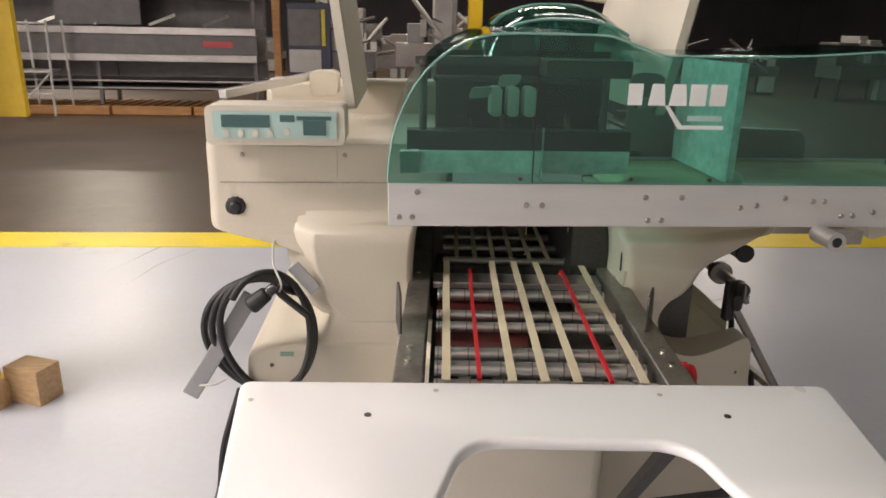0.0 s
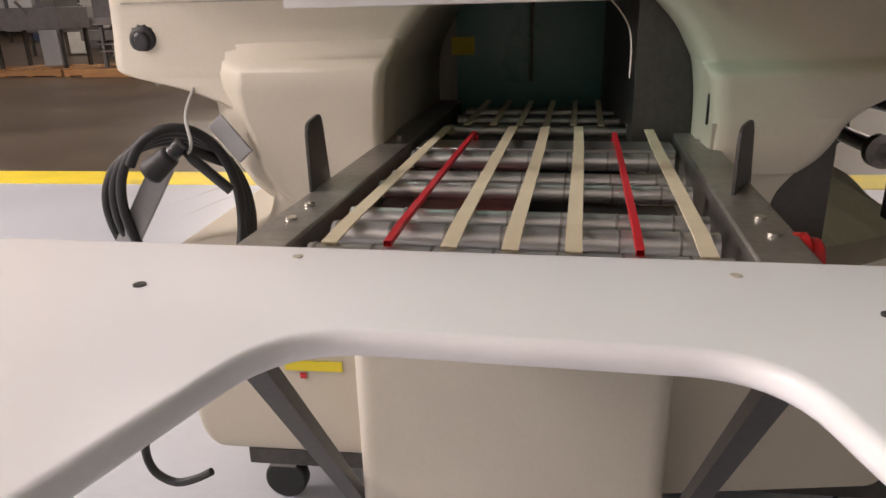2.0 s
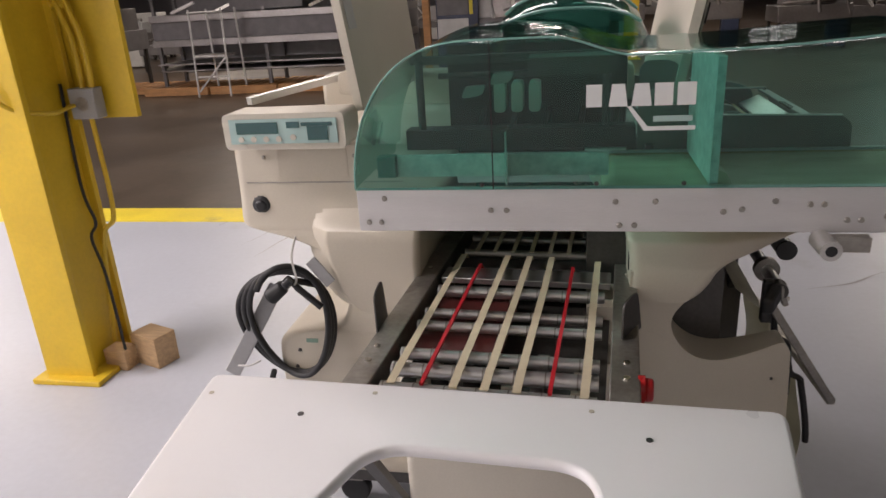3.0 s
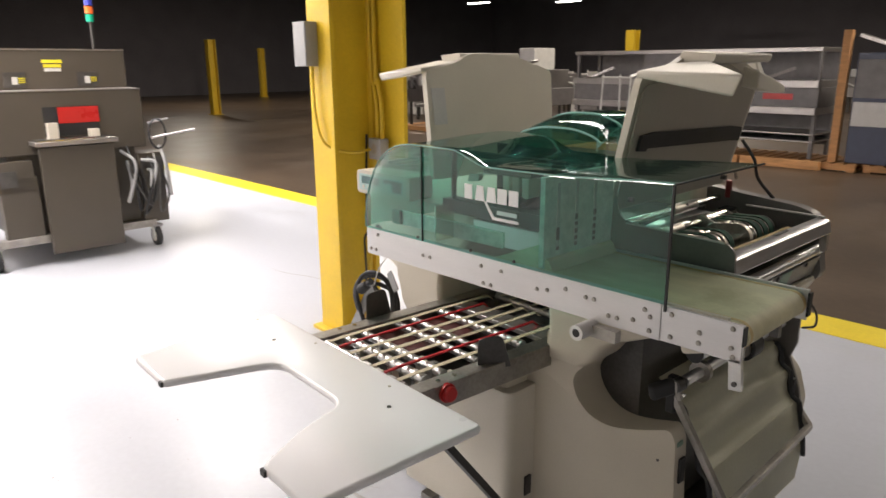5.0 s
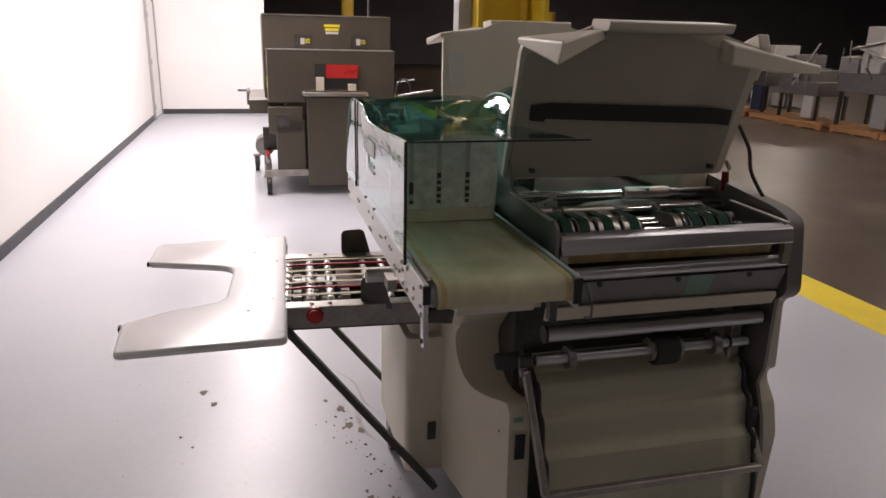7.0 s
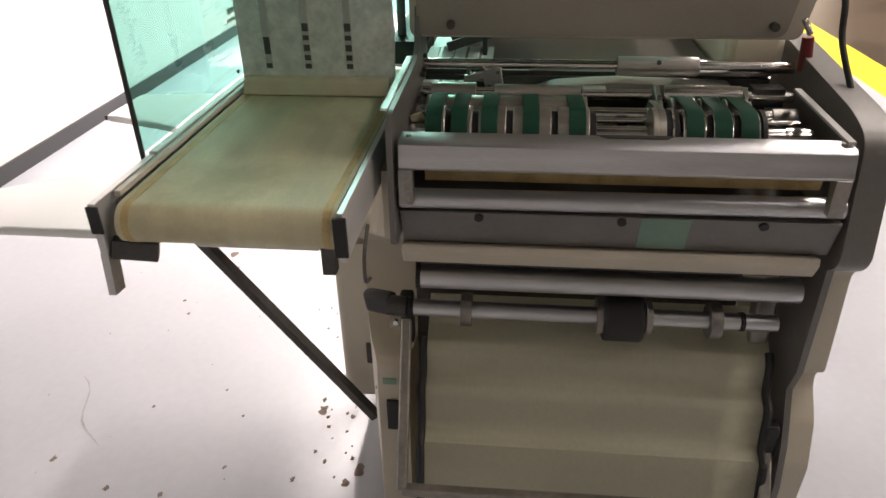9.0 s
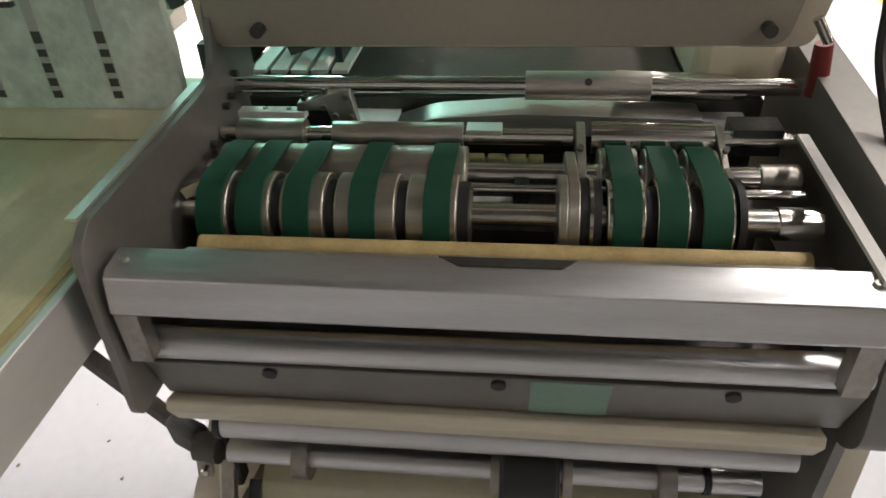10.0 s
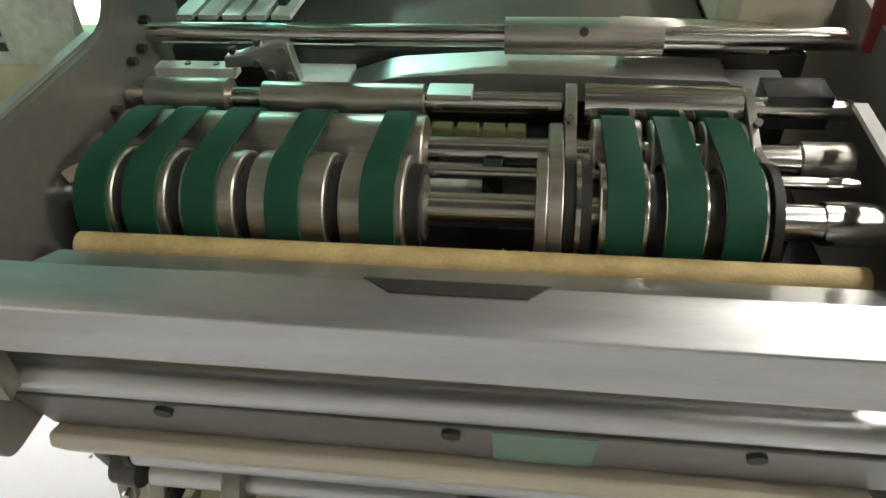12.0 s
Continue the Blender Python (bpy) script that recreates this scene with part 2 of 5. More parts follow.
def bar(p, q, w, h, bm=None, up=(0, 0, 1)):
    """A square bar from p to q, w across and h along up."""
    bm = bm or bmesh.new()
    p, q = Vector(p), Vector(q)
    z = (q - p).normalized()
    x = z.cross(Vector(up))
    x = x.normalized() if x.length > 1e-4 else Vector((1, 0, 0))
    y = z.cross(x)
    vs = []
    for c in (p, q):
        vs.append([bm.verts.new(c + x * a * w / 2 + y * b * h / 2) for a, b in ((-1, -1), (1, -1), (1, 1), (-1, 1))])
    for i in range(4):
        bm.faces.new((vs[0][i], vs[0][(i + 1) % 4], vs[1][(i + 1) % 4], vs[1][i]))
    bm.faces.new(vs[0][::-1])
    bm.faces.new(vs[1])
    return bm


def prism(points, axis, a, b, bm=None):
    """A closed outline, in the two other axes in order, extruded along axis from a to b."""
    bm = bm or bmesh.new()
    put = {"x": lambda u, v, w: (w, u, v), "y": lambda u, v, w: (u, w, v), "z": lambda u, v, w: (u, v, w)}[axis]
    low = [bm.verts.new(put(u, v, a)) for u, v in points]
    high = [bm.verts.new(put(u, v, b)) for u, v in points]
    n = len(points)
    for i in range(n):
        bm.faces.new((low[i], low[(i + 1) % n], high[(i + 1) % n], high[i]))
    for ring in (low[::-1], high):
        f = bm.faces.new(ring)
        f.normal_update()
        if n > 4:
            bmesh.ops.triangulate(bm, faces=[f])
    return bm


def rounded(points, radii, steps=5):
    """The outline with its corners rounded; radii: one number or one for each corner."""
    out, n = [], len(points)
    for i in range(n):
        r = radii[i] if isinstance(radii, (list, tuple)) else radii
        c, p, q = Vector(points[i]), Vector(points[i - 1]), Vector(points[(i + 1) % n])
        if r <= 0:
            out.append(tuple(c))
            continue
        u, v = (p - c), (q - c)
        d = min(r, u.length * 0.49, v.length * 0.49)
        s, e = c + u.normalized() * d, c + v.normalized() * d
        for k in range(steps + 1):
            t = k / steps
            w = s * (1 - t) ** 2 + c * 2 * t * (1 - t) + e * t ** 2
            out.append(tuple(w))
    return out


def slab(points, z0, z1, r, steps=5):
    """A flat board of the given outline, its upper and lower edges rounded by r."""
    pts = []
    for p in points:
        p = Vector(p)
        if not pts or (p - pts[-1]).length > 0.002:
            pts.append(p)
    n = len(pts)
    turn = sum(pts[i - 1].x * pts[i].y - pts[i].x * pts[i - 1].y for i in range(n))
    sign = 1 if turn > 0 else -1
    inward = []
    for i in range(n):
        d = (pts[(i + 1) % n] - pts[i - 1]).normalized()
        inward.append(Vector((-d.y, d.x)) * sign)
    bm = bmesh.new()
    rings = []
    for base, up in ((z0, -1), (z1, 1)):
        order = range(steps + 1) if up > 0 else range(steps, -1, -1)
        for k in order:
            a = math.pi / 2 * k / steps
            d, z = r * (1 - math.cos(a)), base + up * r * (math.sin(a) - 1)
            rings.append([bm.verts.new((p.x + q.x * d, p.y + q.y * d, z)) for p, q in zip(pts, inward)])
    for u, v in zip(rings, rings[1:]):
        for k in range(n):
            bm.faces.new((u[k], u[(k + 1) % n], v[(k + 1) % n], v[k]))
    bm.faces.new(rings[0][::-1])
    bm.faces.new(rings[-1])
    return bm


def smooth_path(points, steps=8):
    """A Catmull-Rom line through the points."""
    pts = [Vector(p) for p in points]
    ext = [pts[0] * 2 - pts[1], *pts, pts[-1] * 2 - pts[-2]]
    out = []
    for i in range(1, len(ext) - 2):
        p0, p1, p2, p3 = ext[i - 1:i + 3]
        for k in range(steps):
            t = k / steps
            out.append(0.5 * (2 * p1 + (p2 - p0) * t + (2 * p0 - 5 * p1 + 4 * p2 - p3) * t * t + (3 * p1 - p0 - 3 * p2 + p3) * t ** 3))
    return out + [pts[-1]]


def sweep(points, r, seg=10, bm=None, closed=False):
    bm = bm or bmesh.new()
    pts = [Vector(p) for p in points]
    n, rings, x = len(pts), [], None
    for i in range(n):
        a = pts[i - 1] if i or closed else pts[i]
        b = pts[(i + 1) % n] if i < n - 1 or closed else pts[i]
        z = (b - a).normalized()
        if x is None:
            x = z.orthogonal().normalized()
        else:
            x = (x - z * x.dot(z)).normalized()
        y = z.cross(x)
        rings.append([bm.verts.new(pts[i] + (x * math.cos(2 * math.pi * k / seg) + y * math.sin(2 * math.pi * k / seg)) * r) for k in range(seg)])
    for i in range(n if closed else n - 1):
        u, v = rings[i], rings[(i + 1) % n]
        for k in range(seg):
            bm.faces.new((u[k], u[(k + 1) % seg], v[(k + 1) % seg], v[k]))
    if not closed:
        bm.faces.new(rings[0][::-1])
        bm.faces.new(rings[-1])
    return bm


def band(p, q, r1, r2, y0, y1, t=0.003, steps=14, bm=None):
    """A flat belt round two drums with axes along y at p and q (x, z)."""
    bm = bm or bmesh.new()
    p, q = Vector(p), Vector(q)
    a0 = math.atan2(q.y - p.y, q.x - p.x)
    off = math.acos(max(-1, min(1, (r1 - r2) / (q - p).length)))
    ring = []
    for c, r, s, e in ((p, r1, a0 + off, a0 + 2 * math.pi - off), (q, r2, a0 - off, a0 + off)):
        for k in range(steps + 1):
            a = s + (e - s) * k / steps
            ring.append((c, r, a))
    rows = []
    for c, r, a in ring:
        d = Vector((math.cos(a), math.sin(a)))
        i, o = c + d * r, c + d * (r + t)
        rows.append([bm.verts.new(v) for v in ((i.x, y0, i.y), (o.x, y0, o.y), (o.x, y1, o.y), (i.x, y1, i.y))])
    n = len(rows)
    for k in range(n):
        u, v = rows[k], rows[(k + 1) % n]
        for j in range(4):
            bm.faces.new((u[j], u[(j + 1) % 4], v[(j + 1) % 4], v[j]))
    return bm


def screw(parent, at, axis, r=0.006, material=None, name="screw"):
    a = Vector(axis)
    p = Vector(at)
    bm = rod(p, p + a * 0.004, r, 12, r2=r * 0.75)
    rod(p + a * 0.004, p + a * 0.0042, r * 0.35, 6, bm)
    return part(name, bm, material or STEEL, parent)

# ---- structure ----


def structure(name, bm, material, label, bevel=0.0):
    return tagged(link(name, bm, material, None, "", True, bevel), label, "", "", "structure")


def shade_name(ob, category):
    ob["category"] = category
    return ob


LINE_Y = 4.75
structure("floor", box(-40, 6, -1.0, LINE_Y, -0.2, 0.0), FLOOR, "glossy light grey epoxy workshop floor with scuffs")
structure("warehouse_floor", box(-40, 25, LINE_Y, 45, -0.2, -0.002), OLD_FLOOR, "dull brown stained concrete warehouse floor")
structure("floor_line", box(-40, 6, LINE_Y - 0.02, LINE_Y + 0.33, -0.05, 0.004), YELLOW_LINE, "broad worn yellow line painted on the floor")
structure("wall_south", box(-13.1, 6, -1.15, -0.88, 0, 6.6), WALL, "plain white painted wall")
structure("wall_west", box(-13.3, -13.1, -0.88, 1.30, 0, 6.6), WALL, "plain white painted wall ending at an opening")
structure("baseboard_south", box(-13.1, 6, -0.88, -0.868, 0, 0.1), BASE_DARK, "charcoal vinyl baseboard")
structure("baseboard_west", box(-13.1, -13.088, -0.868, 1.30, 0, 0.1), BASE_DARK, "charcoal vinyl baseboard")
# unseen wall behind the camera, its grey chosen to cut bounced light
structure("wall_east", box(6, 6.2, -1.15, LINE_Y, 0, 6.6), GREYBOX, "unseen wall, grey to weaken bounced light")
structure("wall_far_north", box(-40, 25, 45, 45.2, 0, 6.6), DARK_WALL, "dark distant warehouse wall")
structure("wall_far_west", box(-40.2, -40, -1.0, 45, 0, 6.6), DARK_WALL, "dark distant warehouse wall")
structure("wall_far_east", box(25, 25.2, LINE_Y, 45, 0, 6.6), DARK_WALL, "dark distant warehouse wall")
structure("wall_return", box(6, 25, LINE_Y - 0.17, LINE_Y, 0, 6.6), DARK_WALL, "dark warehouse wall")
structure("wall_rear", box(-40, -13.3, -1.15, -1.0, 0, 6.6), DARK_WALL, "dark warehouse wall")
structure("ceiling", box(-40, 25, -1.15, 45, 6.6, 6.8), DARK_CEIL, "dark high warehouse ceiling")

door = structure("door_1", box(-13.03, -12.0, -0.882, -0.855, 0.02, 2.2), WALL, "white flush steel door in the white wall", 0.004)
for dx in (-13.07, -11.99):
    part("door_frame", box(dx - 0.03, dx + 0.03, -0.88, -0.835, 0, 2.26), GREYBOX, door)
for hz in (0.25, 1.1, 1.95):
    part("hinge", rod((-12.0, -0.83, hz - 0.05), (-12.0, -0.83, hz + 0.05), 0.012, 10), STEEL, door)


def tube_fixture(at, size, long, group):
    t = thing("ceiling_light", at, "long white fluorescent ceiling light, switched on", "ceiling light", group)
    x, y, z = at
    part("housing", box(x - long / 2, x + long / 2, y - size / 2, y + size / 2, z + 0.03, z + 0.1), FAR_WHITE, t)
    part("lamp_tube", rod((x - long / 2 + 0.04, y - size / 5, z + 0.012), (x + long / 2 - 0.04, y - size / 5, z + 0.012), 0.016, 10), TUBE_GLOW, t, "glowing tube")
    part("lamp_tube", rod((x - long / 2 + 0.04, y + size / 5, z + 0.012), (x + long / 2 - 0.04, y + size / 5, z + 0.012), 0.016, 10), TUBE_GLOW, t, "glowing tube")
    for dx in (-long / 3, long / 3):
        part("hanger", rod((x + dx, y, z + 0.1), (x + dx, y, 6.6), 0.005, 6), STEEL, t)
    return t


# the added fill lamp gets an unseen fixture here as well
for lx, ly in NEAR_LAMPS:
    tube_fixture((lx, ly, 4.2), 0.3, 2.4, "lights over the work bay")
for lx, ly in FAR_LAMPS:
    tube_fixture((lx, ly, 6.38), 0.4, 2.4, "lights over the warehouse")

# ---- wrapping machine ----
machine = thing("wrapping_machine", (0.27, 2.0, 0.0), "cream tray wrapping machine with teal cover and open lids on casters", "machine")

# infeed: a frame of its own, turned a little against the machine
INFEED = Matrix.Translation((0.238, 1.118, 0)) @ Matrix.Rotation(radians(-3.6), 4, "Z")


def infeed(bm):
    bm.transform(INFEED)
    return bm


TOP = 0.86
outline = rounded([(-0.335, 1.157), (0.775, 1.113), (0.718, 0.632), (0.535, 0.628), (0.458, 0.79), (0.430, 0.928), (0.072, 0.948), (0.018, 0.79), (-0.035, 0.632), (-0.275, 0.64)],
                  [0.03, 0.03, 0.025, 0.02, 0.12, 0.06, 0.07, 0.12, 0.02, 0.03], 8)


def droop(bm):
    """The free arm beside the belt hangs a little at its tip."""
    for v in bm.verts:
        v.co.z -= 0.030 * max(0.0, (0.93 - v.co.y) / 0.3) * max(0.0, (v.co.x - 0.43) / 0.29)
    return bm


table = part("infeed_table", droop(slab(outline, TOP - 0.024, TOP, 0.0105)), WHITE_TOP, machine, "white laminated U-shaped infeed table")
for x, y in ((-0.091, 1.024), (0.533, 1.003)):
    part("screw_hole", rod((x, y, TOP - 0.001), (x, y, TOP + 0.0015), 0.006, 16), DARK_STEEL, table)
for x, y in ((0.030, 1.106), (0.44, 1.080), (-0.30, 1.08)):
    part("plug", rod((x, y, TOP - 0.001), (x, y, TOP + 0.001), 0.005, 14), CREAM, table)
for x, y in ((-0.046, 0.632), (0.546, 0.626)):
    part("end_cap", droop(box(x - 0.009, x + 0.009, y - 0.004, y + 0.004, TOP - 0.019, TOP - 0.004)), BLACK, table)

for side in (-1, 1):
    u = -0.235 if side < 0 else 0.235
    rail = part("side_rail", infeed(box(u - 0.029 + side * 0.027, u + 0.029 + side * 0.027, 0.0, 1.15, 0.785, 0.858)), STEEL, machine, "worn grey steel side rail", 0.003)
    for v in (0.10, 0.16, 0.62):
        part("screw", infeed(rod((u + side * 0.030, v, 0.858), (u + side * 0.030, v, 0.862), 0.007, 12)), CHROME, rail)
    near, far, high = ((-0.288, 0.226), (-0.305, 0.345), 0.950) if side < 0 else ((0.255, 0.262), (0.296, 0.361), 0.942)
    a, b = Vector(near), Vector(far)
    along = (b - a).length
    g = prism(rounded([(0, 0.84), (0, high), (along - 0.03, high + 0.002), (along, 0.84)], [0, 0.022, 0.022, 0]), "x", -0.0025, 0.0025)
    g.transform(Matrix.Translation((a.x, a.y, 0)) @ Matrix.Rotation(math.atan2(-(b.x - a.x), b.y - a.y), 4, "Z"))
    part("guide_plate", infeed(g), DARK_STEEL, machine, "dark rounded steel guide plate", 0.001)

OFFSET = Vector((0, 0, -0.023))
for v, r, z in ((0.020, 0.014, 0.868), (0.098, 0.016, 0.866), (0.165, 0.014, 0.866), (0.30, 0.012, 0.868), (0.37, 0.012, 0.867), (0.50, 0.015, 0.868)):
    w = 0.212
    roller = part("roller", infeed(rod((-w, v, z), (w, v, z), r, 20)), BRUSHED, machine, "scuffed aluminium roller")
    for k in range(7):
        u = -0.189 + k * 0.063
        part("groove_ring", infeed(rod((u - 0.018, v, z), (u - 0.015, v, z), r + 0.0012, 16)), STEEL, roller)
part("cross_plate", infeed(box(-0.225, 0.225, 0.58, 0.66, 0.855, 0.872)), BRUSHED, machine, "flat aluminium cross plate", 0.002)
part("cross_plate", infeed(box(-0.225, 0.225, 0.70, 0.80, 0.84, 0.858)), DARK_STEEL, machine, "", 0.002)
part("under_tray", infeed(box(-0.225, 0.225, 0.0, 1.1, 0.775, 0.785)), DARK_STEEL, machine)
for v in (0.05, 0.11, 0.22):
    for k, u in enumerate((-0.15, -0.08, 0.03, 0.09, 0.17)):
        part("guide_block", infeed(box(u - 0.012, u + 0.012, v - 0.012, v + 0.016, 0.79, 0.842 + 0.004 * (k % 2))), STEEL if k % 2 else CREAM, machine)
for k in range(7):
    u = -0.189 + k * 0.063
    red = k in (1, 5)
    w = 0.004 if red else 0.0085
    v1 = 0.72 if not red else 0.64
    pts = [(0.014, 0.8835), (0.040, 0.8845), (0.075, 0.8862), (0.5, 0.8855), (v1, 0.886), (v1 + 0.02, 0.868)]
    bm = bmesh.new()
    rows = []
    for v, z in pts:
        du = 0.001 * math.sin(9 * v + k)
        rows.append([bm.verts.new((u + du + a * w, v, z + b)) for a, b in ((-1, 0), (-1, 0.002 if not red else 0.006), (1, 0.002 if not red else 0.006), (1, 0))])
    for a, b in zip(rows, rows[1:]):
        for j in range(4):
            bm.faces.new((a[j], a[(j + 1) % 4], b[(j + 1) % 4], b[j]))
    part("drive_strap" if not red else "drive_cord", infeed(bm), RED_STRAP if red else STRAP, machine, "red rubber drive cord" if red else "cream flat drive strap")
for k in range(7):
    u = -0.16 + k * 0.053
    part("inner_strap", infeed(box(u - 0.006, u + 0.006, 0.76, 1.12, 0.882, 0.885)), STRAP, machine, "cream strap inside the tunnel")
for v in (0.78, 0.90, 1.02):
    part("roller", infeed(rod((-0.2, v, 0.868), (0.2, v, 0.868), 0.013, 16)), STEEL, machine)

OFFSET = Vector((-0.002, -0.005, 0.016))
part("side_plate", infeed(box(-0.21, 0.0, 0.20, 0.57, 0.802, 0.808)), mat("maroon_plate", (0.09, 0.016, 0.014), 0.45, vary=0.2, scale=14), machine, "maroon plate between the rollers", 0.002)
stop = part("stop_button", infeed(rod((0.288, 0.115, 0.815), (0.302, 0.115, 0.815), 0.028, 24)), RED, machine, "red stop button")
part("button_cap", infeed(rod((0.302, 0.115, 0.815), (0.318, 0.115, 0.815), 0.024, 24, r2=0.022)), RED, stop, "red mushroom button", 0.004)

OFFSET = Vector((0, 0, 0))
# braces under the table
for a, b in (((0.527, 1.07, 0.845), (0.543, 1.62, 0.125)), ((-0.065, 1.07, 0.845), (-0.080, 1.64, 0.125))):
    part("brace", bar(a, b, 0.022, 0.034, up=(1, 0, 0)), DARK_STEEL, machine, "dark flat steel brace")
part("table_bracket", bar((0.70, 1.08, 0.83), (-0.28, 1.14, 0.83), 0.04, 0.006), DARK_STEEL, machine)

# front cabinet below the infeed
pts = rounded([(-0.045, 1.52), (0.50, 1.52), (0.50, 1.80), (-0.045, 1.80)], [0.035, 0.035, 0, 0])
cab = part("front_cabinet", prism(pts, "z", 0.17, 0.70), CREAM2, machine, "cream moulded cabinet below the infeed", 0.012, segments=3)
part("cabinet_ledge", prism(rounded([(0.03, 1.545), (0.465, 1.545), (0.465, 1.80), (0.03, 1.80)], [0.03, 0.03, 0, 0]), "z", 0.70, 0.745), CREAM2, cab, "", 0.01, segments=3)
part("latch", box(0.503, 0.510, 1.60, 1.63, 0.30, 0.37), DARK_STEEL, cab)

# lower shells and pillars
right = [(0.545, 0.90), (0.735, 0.90), (0.735, 0.87), (0.69, 0.825), (0.645, 0.775), (0.66, 0.71), (0.71, 0.655), (0.78, 0.637), (0.86, 0.652), (0.945, 0.676), (0.966, 0.645), (0.985, 0.25), (0.955, 0.17), (0.44, 0.17), (0.44, 0.80), (0.545, 0.80)]
bm = prism(rounded(right, [0, 0, 0.03, 0.04, 0.04, 0.04, 0.05, 0.05, 0.03, 0.015, 0.02, 0.04, 0.03, 0, 0, 0]), "y", 1.648, 1.80)
for v in bm.verts:
    if v.co.y < 1.7:
        v.co.y += 0.085 * max(0.0, min(1.0, (v.co.x - 0.62) / 0.34)) ** 1.3
shell_r = part("shell", bm, CREAM, machine, "cream enamelled front shell with a curved cut-out", 0.018, segments=3)
left_rows = [(1.208, -0.535, 0.10, 1.765), (1.19, -0.537, 0.10, 1.763), (1.11, -0.537, 0.085, 1.762), (1.05, -0.537, 0.04, 1.758), (1.0, -0.535, 0.01, 1.748), (0.982, -0.522, 0.004, 1.742), (0.968, -0.47, 0.0, 1.736),
             (0.953, -0.40, -0.003, 1.728), (0.93, -0.325, -0.006, 1.715), (0.90, -0.27, -0.008, 1.703), (0.865, -0.238, -0.008, 1.695), (0.80, -0.222, -0.006, 1.693), (0.73, -0.235, 0.01, 1.693), (0.70, -0.262, 0.03, 1.694),
             (0.682, -0.325, 0.05, 1.697), (0.668, -0.395, 0.06, 1.70), (0.645, -0.444, 0.06, 1.70), (0.60, -0.456, 0.06, 1.70), (0.50, -0.457, 0.06, 1.70), (0.27, -0.455, 0.06, 1.70), (0.20, -0.435, 0.06, 1.705), (0.185, -0.41, 0.06, 1.72)]
shell_l = part("shell", loft(smooth_rows(left_rows, 4), 2.50, 0.032), CREAM, machine, "cream enamelled shell flowing from foot to upper housing")
house_l = shell_l
bm = bmesh.new()
rings = []
for z, xl, xr, yf in ((1.045, -0.325, 0.030, 1.768), (1.022, -0.328, 0.016, 1.744), (1.004, -0.332, 0.010, 1.716), (0.994, -0.336, 0.006, 1.701), (0.984, -0.34, 0.003, 1.692), (0.955, -0.345, 0.0, 1.689), (0.90, -0.337, -0.004, 1.688), (0.86, -0.322, -0.005, 1.688), (0.81, -0.312, -0.004, 1.688), (0.77, -0.285, 0.0, 1.689), (0.74, -0.25, 0.0, 1.692)):
    rings.append([bm.verts.new((x, y, z)) for x, y in ((xl, 1.80), (xl, 1.764), (xl + 0.082, yf), (xr - 0.012, yf - 0.002), (xr, yf + 0.012), (xr, 1.80))])
for a, b in zip(rings, rings[1:]):
    for k in range(5):
        bm.faces.new((a[k], a[k + 1], b[k + 1], b[k]))
bm.faces.new(rings[0])
bm.faces.new(rings[-1][::-1])
part("neck", bm, CREAM, house_l, "cream moulded neck beside the tunnel", 0.007, segments=3)
for at in ((0.921, 1.722, 0.569), (-0.385, 1.699, 0.615), (-0.40, 1.699, 0.56)):
    screw(shell_r if at[0] > 0 else shell_l, at, (0, -1, 0), 0.006, DARK_STEEL)
part("hand_slot", box(0.972, 0.980, 1.752, 1.782, 0.50, 0.58), BLACK, shell_r)
part("green_mark", box(0.966, 0.970, 1.745, 1.775, 0.62, 0.635), GREEN_TAPE, shell_r)
part("foot_label", box(-0.36, -0.325, 1.6955, 1.6985, 0.642, 0.654), GREEN_TAPE, shell_l, "small green label")
label = part("warning_label", box(-0.235, -0.115, 1.6955, 1.6985, 0.392, 0.414), YELLOW_LABEL, shell_l, "yellow warning label")
part("label_mark", box(-0.205, -0.192, 1.6955, 1.6985, 0.374, 0.386), RED, label)
part("core", box(0.44, 0.80, 1.80, 2.50, 0.19, 1.10), DARK_STEEL, machine)
part("tunnel_back", box(0.05, 0.53, 2.44, 2.46, 0.80, 1.16), TEAL_SOLID, machine, "dark teal plate at the end of the tunnel")
part("tunnel_sticker", box(0.036, 0.098, 2.434, 2.438, 0.958, 1.005), YELLOW_LABEL, machine, "yellow sticker")
arch = smooth_path([(0.434, 1.83, 0.955), (0.434, 1.83, 1.01), (0.429, 1.83, 1.042), (0.415, 1.83, 1.068), (0.390, 1.83, 1.096), (0.35, 1.83, 1.13)])
part("guide_hoop", sweep(arch, 0.0028, 8), CHROME, machine, "bright bent wire hoop")
part("guide_rod", rod((0.25, 2.40, 0.89), (0.252, 2.40, 1.14), 0.004, 8), CHROME, machine)

# upper housings either side of the tunnel
right_rows = [(1.13, 0.44, 1.0, 1.70), (1.10, 0.455, 1.0, 1.698), (1.05, 0.50, 1.0, 1.692), (1.0, 0.528, 1.0, 1.682), (0.990, 0.532, 0.985, 1.672), (0.982, 0.534, 0.96, 1.655), (0.972, 0.536, 0.92, 1.646), (0.945, 0.54, 0.855, 1.644), (0.92, 0.542, 0.79, 1.643),
              (0.895, 0.543, 0.755, 1.640), (0.865, 0.544, 0.735, 1.636), (0.84, 0.544, 0.715, 1.636), (0.82, 0.544, 0.69, 1.638)]
bm = loft(smooth_rows(right_rows, 4), 1.795, 0.03)
bmesh.ops.bisect_plane(bm, geom=bm.verts[:] + bm.edges[:] + bm.faces[:], plane_co=(0.74, 0, 0), plane_no=(1, 0, 0))
